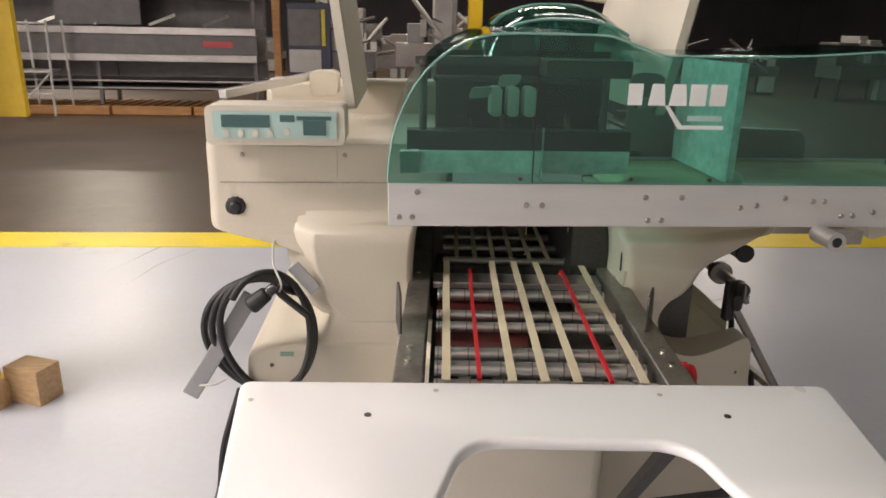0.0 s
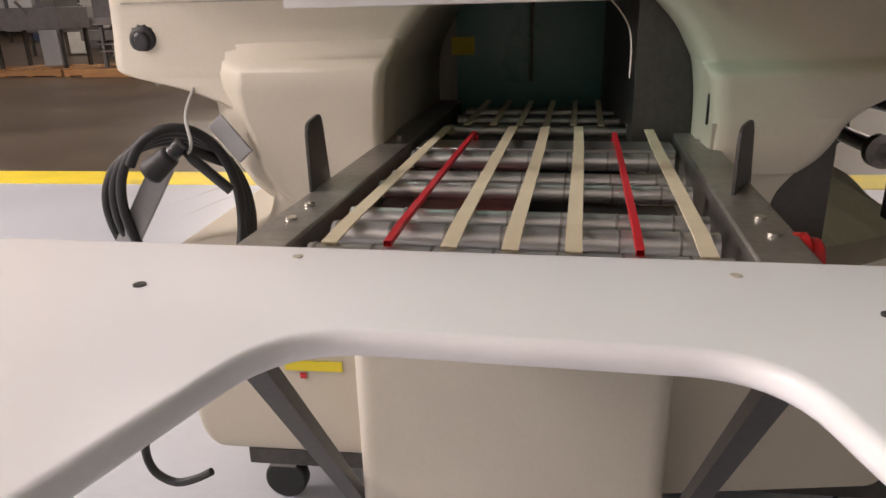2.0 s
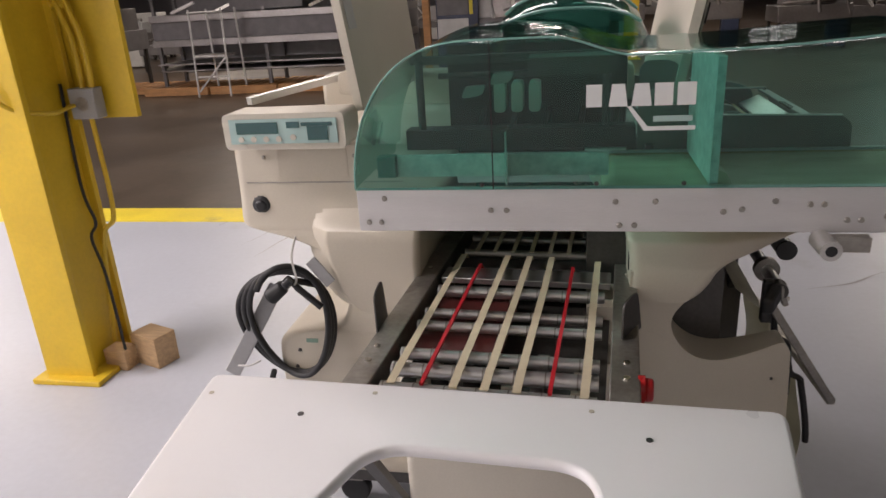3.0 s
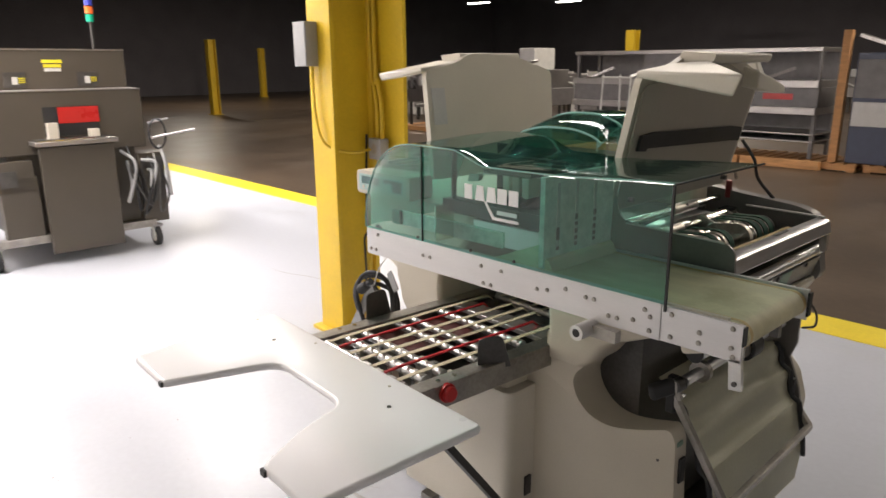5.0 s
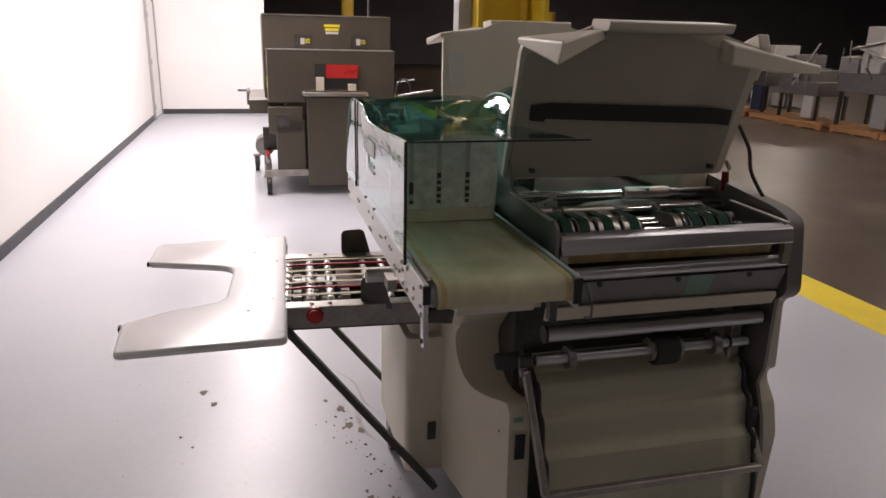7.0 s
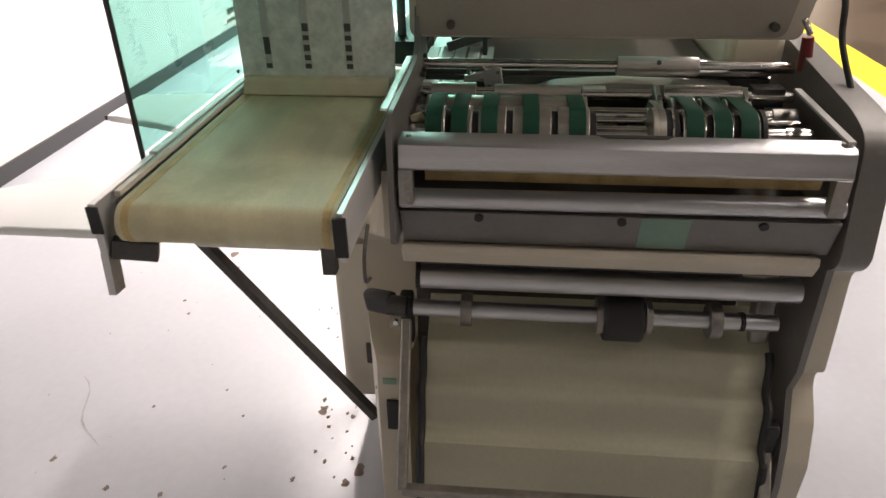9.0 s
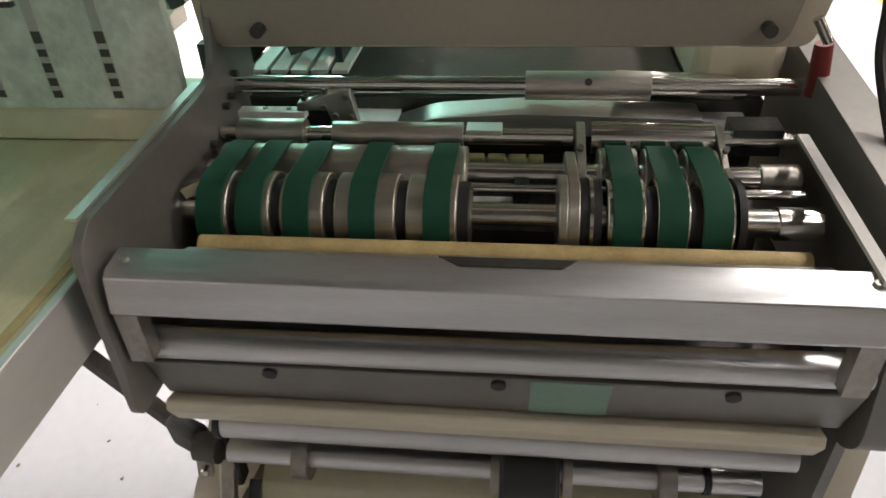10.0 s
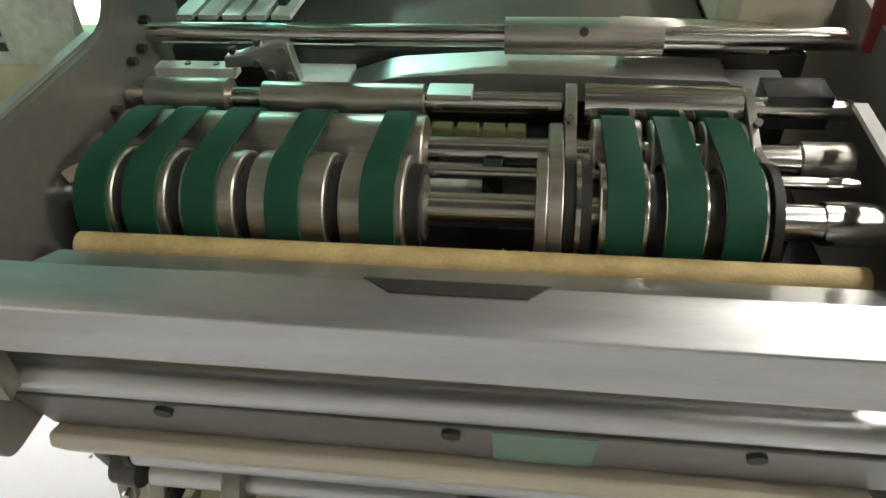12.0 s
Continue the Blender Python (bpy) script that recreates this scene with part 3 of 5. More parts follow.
for v in bm.verts:
    if v.co.x > 0.74 and v.co.y < 1.76:
        v.co.y = min(1.775, v.co.y + 0.3 * (v.co.x - 0.74))
house_r = part("housing", bm, CREAM, machine, "cream enamelled upper housing")
part("slit", box(0.5400, 0.5425, 1.668, 1.676, 0.895, 0.945), BLACK, house_r)
part("seam", box(-0.50, -0.05, 1.7605, 1.764, 1.105, 1.108), STEEL, house_l)
for x in (-0.44, -0.18):
    screw(house_l, (x, 1.7625, 1.178), (0, -1, 0), 0.006)
part("raised_panel", prism(rounded([(-0.40, 1.12), (-0.20, 1.12), (-0.20, 1.20), (-0.40, 1.20)], 0.005), "y", 1.7605, 1.768), CREAM, house_l, "", 0.002)
OFFSET = Vector((-0.008, 0.018, -0.006))
knob = part("knob", rod((-0.457, 1.765, 1.046), (-0.457, 1.735, 1.046), 0.030, 28, r2=0.028), BLACK, machine, "black ribbed plastic knob", 0.008, segments=3)
for k in range(14):
    a = 2 * math.pi * k / 14
    part("knob_rib", rod((-0.457 + 0.029 * math.cos(a), 1.762, 1.046 + 0.029 * math.sin(a)), (-0.457 + 0.027 * math.cos(a), 1.741, 1.046 + 0.027 * math.sin(a)), 0.0032, 8), BLACK, knob)
part("knob_cap", rod((-0.457, 1.738, 1.046), (-0.457, 1.729, 1.046), 0.020, 24, r2=0.014), BLACK_GLOSS, knob, "", 0.003)
OFFSET = Vector((0, 0, 0))
part("foot_post", rod((-0.47, 1.80, 0.985), (-0.47, 1.80, 0.955), 0.008, 10), STEEL, house_l)

# control panel on the left housing
OFFSET = Vector((0.018, -0.022, 0.010))
pan = part("control_panel", prism(rounded([(-0.525, 1.205), (-0.19, 1.205), (-0.19, 1.30), (-0.525, 1.30)], 0.018), "y", 1.71, 1.83), CREAM2, machine, "cream control panel with display and keypad", 0.012, segments=3)
part("overlay", box(-0.505, -0.21, 1.7055, 1.709, 1.222, 1.286), PANEL_BLUE, pan, "pale teal membrane overlay")
part("display", box(-0.485, -0.37, 1.7035, 1.7055, 1.248, 1.278), SCREEN, pan, "dark display window")
part("display", box(-0.345, -0.31, 1.7035, 1.7055, 1.262, 1.278), SCREEN, pan)
part("keypad", box(-0.29, -0.235, 1.7035, 1.7055, 1.230, 1.266), SCREEN, pan, "dark keypad block")
part("keypad", box(-0.305, -0.222, 1.7035, 1.7055, 1.2665, 1.276), SCREEN, pan)
for k in range(4):
    part("key", rod((-0.475 + k * 0.035, 1.7055, 1.234), (-0.475 + k * 0.035, 1.703, 1.234), 0.008, 12), CREAM2, pan)
part("key", rod((-0.33, 1.7055, 1.238), (-0.33, 1.703, 1.238), 0.008, 12), CREAM2, pan)

OFFSET = Vector((0, 0, 0))
# conveyor: front rail, extension, belt
rail = part("front_rail", box(-0.062, 1.072, 1.396, 1.412, 1.092, 1.186), RAIL, machine, "long brushed aluminium front rail", 0.0015)
for x, z in ((-0.0, 1.166), (0.489, 1.157), (0.568, 1.157), (0.796, 1.157), (1.03, 1.16), (-0.039, 1.112), (-0.011, 1.112), (0.232, 1.139), (0.265, 1.139), (0.498, 1.106), (0.528, 1.106),
             (0.70, 1.135), (0.735, 1.14), (0.86, 1.150), (0.885, 1.150), (0.93, 1.118), (0.955, 1.118), (1.0, 1.126), (1.045, 1.145), (1.045, 1.11)):
    screw(rail, (x, 1.396, z), (0, -1, 0), 0.0065)
ext = part("rail_extension", box(1.074, 1.268, 1.396, 1.408, 1.094, 1.182), RAIL, machine, "aluminium rail extension", 0.0015)
for x, z in ((1.10, 1.165), (1.10, 1.11), (1.17, 1.14), (1.17, 1.115), (1.245, 1.17), (1.245, 1.125), (1.25, 1.105)):
    screw(ext, (x, 1.396, z), (0, -1, 0), 0.0065)
part("rail_end", box(1.268, 1.271, 1.394, 1.412, 1.135, 1.178), BLACK, ext)
hook = part("end_bracket", bar((1.255, 1.402, 1.10), (1.262, 1.402, 1.03), 0.028, 0.012, up=(0, 1, 0)), BRUSHED, machine, "aluminium end bracket")
part("screw", rod((1.26, 1.396, 1.045), (1.26, 1.392, 1.045), 0.006, 10), DARK_STEEL, hook)
part("bracket_arm", bar((1.255, 1.41, 1.105), (1.235, 1.47, 1.09), 0.02, 0.03), DARK_STEEL, hook)
part("back_rail", box(0.10, 1.268, 1.762, 1.772, 1.10, 1.180), RAIL, machine, "aluminium back rail", 0.0015)
part("back_rail_cap", box(1.2682, 1.274, 1.757, 1.776, 1.112, 1.174), BLACK, machine)
part("wear_strip", box(0.10, 1.225, 1.415, 1.425, 1.176, 1.184), CREAM2, machine)
part("conveyor_belt", band((0.50, 1.142), (1.235, 1.142), 0.030, 0.030, 1.43, 1.758, 0.0025, 14), CANVAS, machine, "yellowed canvas conveyor belt with darker edges")
part("belt_bed", box(0.50, 1.235, 1.435, 1.755, 1.115, 1.168), STEEL, machine)
for y in (1.445, 1.745):
    part("belt_edge", band((0.50, 1.142), (1.235, 1.142), 0.0328, 0.0328, y - 0.006, y + 0.006, 0.0006, 14), CORK, machine, "worn tan belt edge")
sd = part("standoff", rod((0.885, 1.325, 1.078), (0.885, 1.398, 1.078), 0.020, 20), BRUSHED, machine, "aluminium standoff")
part("standoff_bore", rod((0.885, 1.3245, 1.078), (0.885, 1.327, 1.078), 0.011, 16), BLACK, sd)
part("standoff_arm", box(0.885, 0.97, 1.37, 1.394, 1.06, 1.09), STEEL, sd)
leg = part("belt_support", prism(rounded([(1.06, 1.115), (1.20, 1.115), (1.17, 1.06), (1.08, 1.03)], 0.012), "y", 1.50, 1.70), CREAM2, machine, "cream plate below the belt", 0.004)
part("pulley_bracket", box(1.20, 1.222, 1.72, 1.74, 1.05, 1.115), DARK_STEEL, machine)
part("tension_arm", sweep(smooth_path([(1.24, 1.80, 1.15), (1.275, 1.80, 1.12), (1.28, 1.80, 1.08), (1.25, 1.80, 1.065)]), 0.003, 8), DARK_STEEL, machine)

# teal cover


def cover_top(x):
    if x < 0.2:
        s = (0.2 - x) / 0.262
        return 1.19 + 0.30 * math.sqrt(max(0.0, 1 - s ** 2.4))
    if x < 0.36:
        return 1.49
    if x < 0.52:
        t = (x - 0.36) / 0.16
        return 1.49 - 0.040 * t * t * (3 - 2 * t)
    return 1.450 + 0.021 * max(0.0, (x - 0.6) / 0.48) + 0.002 * math.sin(14 * x)


def dome(x, y):
    """Height of the cover over the plan: a flat ledge in front, a bulge behind."""
    base = cover_top(x)
    back = max(0.0, min(1.0, (y - 1.46) / 0.30))
    w = max(0.0, 1 - ((x - 0.26) / 0.28) ** 2)
    return base + 0.012 * back * back * (3 - 2 * back) * w * (0.4 + 0.6 * min(1, max(0, (x + 0.06) / 0.2)))


bm = bmesh.new()
cols = 46
xs = [-0.062 + 0.2 * (1 - math.cos(math.pi / 2 * min(1, k / 14))) if k < 14 else 0.138 + (1.084 - 0.138) * (k - 14) / (cols - 15) for k in range(cols)]
ys = [1.392, 1.394, 1.405, 1.43, 1.48, 1.54, 1.60, 1.66, 1.72, 1.78, 1.82]
grid = []
for x in xs:
    row = [bm.verts.new((x, 1.391, 1.186)), bm.verts.new((x, 1.391, 1.186 + (cover_top(x) - 1.186) * 0.55))]
    for j, y in enumerate(ys):
        drop = (0.012, 0.006, 0.002)[j] if j < 3 else 0.0
        row.append(bm.verts.new((x, y, max(1.186, dome(x, y) - drop))))
    grid.append(row)
for a, b in zip(grid, grid[1:]):
    for j in range(len(a) - 1):
        bm.faces.new((a[j], b[j], b[j + 1], a[j + 1]))
bmesh.ops.remove_doubles(bm, verts=bm.verts, dist=0.0005)
cover = part("safety_cover", bm, TEAL, machine, "transparent teal acrylic safety cover with white printed logo")
bm = bmesh.new()
rows = []
for i in range(13):
    x = 0.18 + 0.42 * i / 12
    row = []
    for j in range(13):
        y = 1.80 + 0.62 * j / 12
        u, v = (i / 6 - 1), (j / 6 - 1)
        e = max(0.0, 1 - abs(u) ** 2.6) ** 0.5 * max(0.0, 1 - abs(v) ** 3) ** 0.5
        row.append(bm.verts.new((x, y, 1.42 + 0.145 * e)))
    rows.append(row)
for a, b in zip(rows, rows[1:]):
    for j in range(12):
        bm.faces.new((a[j], b[j], b[j + 1], a[j + 1]))
part("cover_dome", bm, TEAL, cover, "raised teal dome of the cover")
part("cover_seam", box(0.2385, 0.2405, 1.385, 1.3905, 1.188, 1.488), BLACK, cover, "black seam strip")
part("cover_edge", box(1.082, 1.087, 1.388, 1.395, 1.170, 1.468), BLACK, cover, "black edge trim")
part("cover_edge", box(1.082, 1.087, 1.395, 1.86, 1.466, 1.470), BLACK, cover, "black edge trim")
for x in (0.215, 0.45, 0.62):
    screw(cover, (x, 1.391, 1.197), (0, -1, 0), 0.005, DARK_STEEL)
for k, (x, w) in enumerate(((0.427, 0.030), (0.470, 0.036), (0.513, 0.038), (0.556, 0.034), (0.598, 0.034))):
    lean = 0.006 if k in (1, 2) else 0.0
    part("logo_block", prism([(x, 1.352 - 0.0), (x + w, 1.352), (x + w - lean, 1.395), (x + lean, 1.395)], "y", 1.3885, 1.3905), WHITE_MARK, cover, "white printed logo shape")
part("logo_line", prism([(0.505, 1.352), (0.513, 1.352), (0.545, 1.312), (0.634, 1.312), (0.634, 1.304), (0.538, 1.304)], "y", 1.3882, 1.3904), WHITE_MARK, cover, "white printed stroke")
part("logo_bar", box(0.555, 0.628, 1.3884, 1.3904, 1.321, 1.332), PANEL_BLUE, cover)

# inside the cover
part("inner_block", box(-0.038, 0.006, 1.49, 1.52, 1.187, 1.236), TEAL_SOLID, machine, "dark teal block", 0.002)
part("inner_shelf", box(0.008, 0.478, 1.50, 1.51, 1.187, 1.236), MOTTLED, machine, "pale plate behind the cover")
part("inner_divider", box(0.262, 0.266, 1.42, 1.50, 1.186, 1.30), CHROME, machine)
OFFSET = Vector((-0.027, 0, 0))
sp = part("slot_plate", prism(rounded([(1.43, 1.182), (1.752, 1.182), (1.757, 1.30), (1.75, 1.436), (1.43, 1.436)], [0.004, 0.004, 0.004, 0.02, 0.004], 4), "x", 0.71, 0.718), MOTTLED, machine, "mottled white plate with three slots", 0.001)
part("plate_backing", prism(rounded([(1.43, 1.182), (1.752, 1.182), (1.757, 1.30), (1.75, 1.436), (1.43, 1.436)], [0.004, 0.004, 0.004, 0.02, 0.004], 4), "x", 0.702, 0.7095), MOTTLED, sp, "pale back of the plate")
# slots are painted white for the brightness that shows through them
for y in (1.49, 1.574, 1.662):
    part("slot", box(0.7175, 0.7195, y - 0.007, y + 0.007, 1.225, 1.415), FAR_WHITE, sp)
    for z0, z1 in ((1.226, 1.236), (1.255, 1.290)) if y < 1.5 else ((1.226, 1.236), (1.243, 1.254), (1.262, 1.275), (1.284, 1.294), (1.302, 1.318)):
        part("slot_gap", box(0.719, 0.7202, y - 0.0065, y + 0.0065, z0, z1), DARK_STEEL, sp)
part("plate_foot", prism(rounded([(0.719, 1.1755), (0.75, 1.1755), (0.735, 1.205), (0.719, 1.212)], 0.006), "y", 1.435, 1.745), STRAP, machine, "pale strip along the foot of the plate", 0.002)
OFFSET = Vector((0, 0, 0))
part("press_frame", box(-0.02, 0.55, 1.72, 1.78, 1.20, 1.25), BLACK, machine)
for x in (0.02, 0.48):
    part("press_post", rod((x, 1.74, 1.2), (x, 1.74, 1.42), 0.010, 14), DARK_STEEL, machine)
part("press_beam", box(0.0, 0.52, 1.74, 1.76, 1.41, 1.43), DARK_STEEL, machine)
for k in range(3):
    part("press_roller", prism(rounded([(0.198 + k * 0.045, 1.275), (0.228 + k * 0.045, 1.275), (0.228 + k * 0.045, 1.352), (0.198 + k * 0.045, 1.352)], 0.012), "y", 1.81, 1.87), CREAM2, machine, "cream press roller", 0.004)
part("press_bar", rod((0.05, 1.84, 1.37), (0.50, 1.84, 1.37), 0.008, 12), DARK_STEEL, machine)
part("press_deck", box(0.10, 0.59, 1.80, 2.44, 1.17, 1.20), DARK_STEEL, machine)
for k in range(5):
    part("press_lever", bar((0.15 + 0.09 * k, 1.85, 1.23), (0.17 + 0.09 * k, 2.05, 1.30), 0.012, 0.02), DARK_STEEL, machine)

# black sheet added to stand for the shade inside the cover
part("press_shade", box(0.06, 0.54, 1.93, 1.94, 1.20, 1.44), BLACK, machine, "black sheet that darkens the inside behind the cover")
part("press_head", prism(rounded([(0.30, 1.39), (0.50, 1.39), (0.50, 1.43), (0.30, 1.43)], 0.008), "y", 1.60, 1.70), DARK_STEEL, machine, "", 0.003)
for k, (x, z) in enumerate(((0.13, 1.33), (0.20, 1.36), (0.55, 1.31))):
    part("press_link", prism(rounded([(x, z), (x + 0.05, z + 0.006), (x + 0.06, z + 0.03), (x + 0.01, z + 0.028)], 0.008), "y", 1.70, 1.72), STEEL, machine, "", 0.002)
part("cover_rim", sweep([(x, 1.392, cover_top(x) - 0.002) for x in xs], 0.0022, 8), ACRYLIC_EDGE, cover, "polished teal edge of the cover")


def dome_z(i, j):
    u, v = (i / 6 - 1), (j / 6 - 1)
    return 1.42 + 0.145 * max(0.0, 1 - abs(u) ** 2.6) ** 0.5 * max(0.0, 1 - abs(v) ** 3) ** 0.5


for j in (1.2, 4.0):
    part("dome_ridge", sweep(smooth_path([(0.18 + 0.42 * i / 12, 1.80 + 0.62 * j / 12, dome_z(i, j) + 0.001) for i in (1, 2, 4, 6, 8, 10, 11)], 4), 0.004, 8), ACRYLIC_EDGE, cover, "polished ridge of the cover")
OFFSET = Vector((-0.027, 0, 0))
for i in range(6):
    for j in range(5):
        y, z = 1.455 + 0.05 * i + (0.025 if j % 2 else 0), 1.215 + 0.05 * j
        if any(abs(y - u) < 0.016 for u in (1.49, 1.574, 1.662)) or y > 1.71:
            continue
        part("embossed_mark", prism([(y - 0.008, z), (y + 0.008, z), (y, z + 0.016)], "x", 0.7178, 0.7188), MOTTLED, sp)

OFFSET = Vector((0, 0, 0))
# lids, hinged open


def lean(bm, k=0.2):
    """Tip a lid mesh, so that its top stands further out than its hinge."""
    for v in bm.verts:
        v.co.x += (v.co.z - 1.55) * k
    return bm


def lid(s, x, y0, y1, base, top, name_label, k):
    """An opened hood: upright plate with rounded lip along the top that points to +x or -x by s."""
    pts = rounded([(y0, base), (y0 + 0.012, top - 0.01), (y0 + 0.18, top + 0.02), (y0 + 0.26, top + 0.055), (y1 - 0.28, top + 0.05), (y1 - 0.02, top - 0.02), (y1 - 0.06, base)],
                  [0.02, 0.03, 0.03, 0.03, 0.06, 0.03, 0.02])
    ob = part("lid", lean(prism(pts, "x", x - 0.012, x + 0.012), k), CREAM2, machine, name_label, 0.006, segments=3)
    ear = bmesh.new()
    over, drop, deep = (0.31, 0.005, 0.060) if s > 0 else (0.275, 0.022, 0.030)
    foot = x + (top - 1.55) * k
    up = [(foot - s * 0.005, y0, top + 0.003), (foot + s * over, y0 + 0.004, top - drop), (foot + s * 0.12, y0 + 0.20, top + 0.030), (foot, y0 + 0.22, top + 0.026)]
    down = [(foot - s * 0.005, y0, top - 0.016), (foot + s * (over - 0.025), y0 + 0.004, top - drop - deep), (foot + s * 0.085, y0 + 0.235, top + 0.005), (foot, y0 + 0.21, top + 0.002)]
    rings = [[ear.verts.new(p) for p in ring] for ring in (down, up)]
    for a in range(4):
        ear.faces.new((rings[0][a], rings[0][(a + 1) % 4], rings[1][(a + 1) % 4], rings[1][a]))
    ear.faces.new(rings[0][::-1])
    ear.faces.new(rings[1])
    part("lid_ear", ear, CREAM2, ob, "cream ear of the lid", 0.008, segments=3)
    lip2 = [(x, top + 0.02), (x + s * 0.11, top + 0.025), (x + s * 0.115, top + 0.05), (x, top + 0.058)]
    part("lid_lip", lean(prism(rounded(lip2, 0.01), "y", y0 + 0.22, y1 - 0.22), k), CREAM2, ob, "", 0.006, segments=3)
    return ob


LEAN = 0.2
lid_r = lid(1, 0.698, 1.785, 2.62, 1.285, 1.705, "open cream hood lid with a black foam strip inside", LEAN)
OFFSET = Vector((-0.005, 0.011, -0.011))
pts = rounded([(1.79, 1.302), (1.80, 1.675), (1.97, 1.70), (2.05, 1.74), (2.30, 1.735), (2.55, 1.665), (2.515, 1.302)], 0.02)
# thin darker sheet that paints the shade on the lid's inner face
part("lid_inner_shade", lean(prism(pts, "x", 0.7175, 0.722), LEAN), LID_SHADE, lid_r, "inside of the cream lid, coloured grey-brown for its shade")
part("foam_strip", lean(prism(rounded([(1.832, 1.482), (1.875, 1.478), (1.88, 1.487), (2.45, 1.468), (2.515, 1.462), (2.515, 1.512), (2.44, 1.520), (1.90, 1.535), (1.832, 1.528)], 0.004), "x", 0.722, 0.733), LEAN), BLACK, lid_r, "black foam strip", 0.003)
OFFSET = Vector((0.0, 0.02, -0.01))
part("lid_wing", prism([(0.72, 1.745), (0.74, 1.70), (0.70, 1.60), (0.62, 1.61), (0.60, 1.70)], "y", 2.56, 2.60), CREAM2, lid_r, "", 0.006)
bm = bmesh.new()
ring = [[bm.verts.new(p) for p in quad] for quad in (((0.72, 2.42, 1.735), (0.80, 2.42, 1.71), (0.80, 2.42, 1.65), (0.72, 2.42, 1.66)), ((0.72, 2.60, 1.69), (0.78, 2.60, 1.68), (0.78, 2.60, 1.63), (0.72, 2.60, 1.635)), ((0.72, 2.80, 1.655), (0.74, 2.80, 1.65), (0.74, 2.80, 1.625), (0.72, 2.80, 1.63)))]
for a, b in zip(ring, ring[1:]):
    for j in range(4):
        bm.faces.new((a[j], a[(j + 1) % 4], b[(j + 1) % 4], b[j]))
bm.faces.new(ring[0])
bm.faces.new(ring[-1])
part("lid_horn", bm, CREAM2, lid_r, "", 0.006)
for y in (1.852, 2.478):
    part("hinge_bolt", rod((0.660, y, 1.325), (0.690, y, 1.325), 0.0085, 10), DARK_STEEL, lid_r, "dark hinge bolt")
part("lid_sticker", box(0.80, 0.845, 2.16, 2.26, 1.7585, 1.7605), RED, lid_r, "red sticker")
OFFSET = Vector((0, 0, 0))
lid_l = lid(-1, -0.200, 1.80, 2.60, 1.29, 1.715, "open cream hood lid standing upright", -0.14)
part("lid_label", lean(box(-0.187, -0.1855, 1.83, 1.90, 1.50, 1.64), -0.14), FAR_WHITE, lid_l, "faded white label")
part("latch_pad", prism(rounded([(-0.30, 1.30), (-0.22, 1.30), (-0.22, 1.37), (-0.30, 1.37)], 0.02), "y", 2.05, 2.15), CREAM2, machine, "cream hinge cover", 0.01)
part("stay_bar", bar((-0.50, 1.85, 1.32), (-0.26, 2.15, 1.36), 0.03, 0.02), BRUSHED, machine)
OFFSET = Vector((-0.03, 0.03, -0.02))
cable = smooth_path([(0.735, 2.54, 1.47), (0.78, 2.555, 1.40), (0.80, 2.56, 1.33), (0.86, 2.57, 1.26)])
part("lid_stay", sweep(cable, 0.006, 8), BLACK, machine, "black lid stay")
part("stay_mount", rod((0.70, 2.545, 1.25), (0.702, 2.538, 1.315), 0.014, 14, r2=0.011), mat("dark_red", (0.17, 0.018, 0.018), 0.35), machine, "dark red stay mount")

# print unit on the outfeed side
OFFSET = Vector((0, 0.033, -0.006))
pl = rounded([(0.56, 1.02), (0.56, 1.40), (0.655, 1.40), (0.695, 1.275), (0.74, 1.262), (1.03, 1.256), (1.058, 1.236), (1.066, 1.02)], [0.02, 0.03, 0.04, 0.03, 0.02, 0.01, 0.02, 0.02])
part("side_plate", prism(pl, "y", 1.765, 1.775), GREY_PANEL, machine, "grey steel side plate", 0.001)
OFFSET = Vector((0, 0.022, -0.006))
pr = rounded([(0.52, 0.97), (0.52, 1.28), (0.93, 1.238), (1.0, 1.215), (1.035, 1.0), (1.0, 0.965)], [0, 0.02, 0.03, 0.03, 0.03, 0.02])
part("side_plate", prism(pr, "y", 2.545, 2.596), GREY_PANEL, machine, "grey steel side plate", 0.004)
part("edge_strip", bar((0.72, 1.770, 1.2655), (1.03, 1.770, 1.2575), 0.012, 0.003), BRUSHED, machine)
part("edge_strip", bar((0.76, 2.515, 1.222), (1.035, 2.508, 1.219), 0.012, 0.005), FAR_WHITE, machine, "pale edge strip")
part("mount_tip", rod((0.702, 2.538, 1.313), (0.700, 2.520, 1.340), 0.006, 10), CHROME, machine, "chrome tip of the stay mount")
OFFSET = Vector((-0.006, 0.012, -0.007))
fb = [(1.018, 1.2165), (1.050, 1.213), (1.058, 1.207), (1.066, 1.170), (1.061, 1.164), (1.056, 1.168), (1.049, 1.204), (1.018, 1.2095)]
front = part("front_bar", prism(fb, "y", 1.805, 2.525), BRUSHED_Y, machine, "brushed aluminium front bar", 0.0012)
part("bar_notch", prism([(1.0172, 2.125), (1.0172, 2.255), (1.030, 2.240), (1.030, 2.145)], "z", 1.2125, 1.2172), DARK_STEEL, front, "dark notch in the inner edge")
part("ledge_strip", prism([(0.955, 1.168), (1.018, 1.196), (1.018, 1.200), (0.955, 1.173)], "y", 1.84, 2.51), BRUSHED_Y, machine, "grey strip between roller and bar", 0.001)
part("tan_strip", prism([(0.990, 1.118), (0.994, 1.118), (1.000, 1.146), (0.996, 1.146)], "y", 1.84, 2.51), CORK, machine, "tan strip behind the front bar")
for y in (1.82, 2.51):
    screw(front, (1.036, y, 1.2145), (0.1, 0, 1), 0.005)
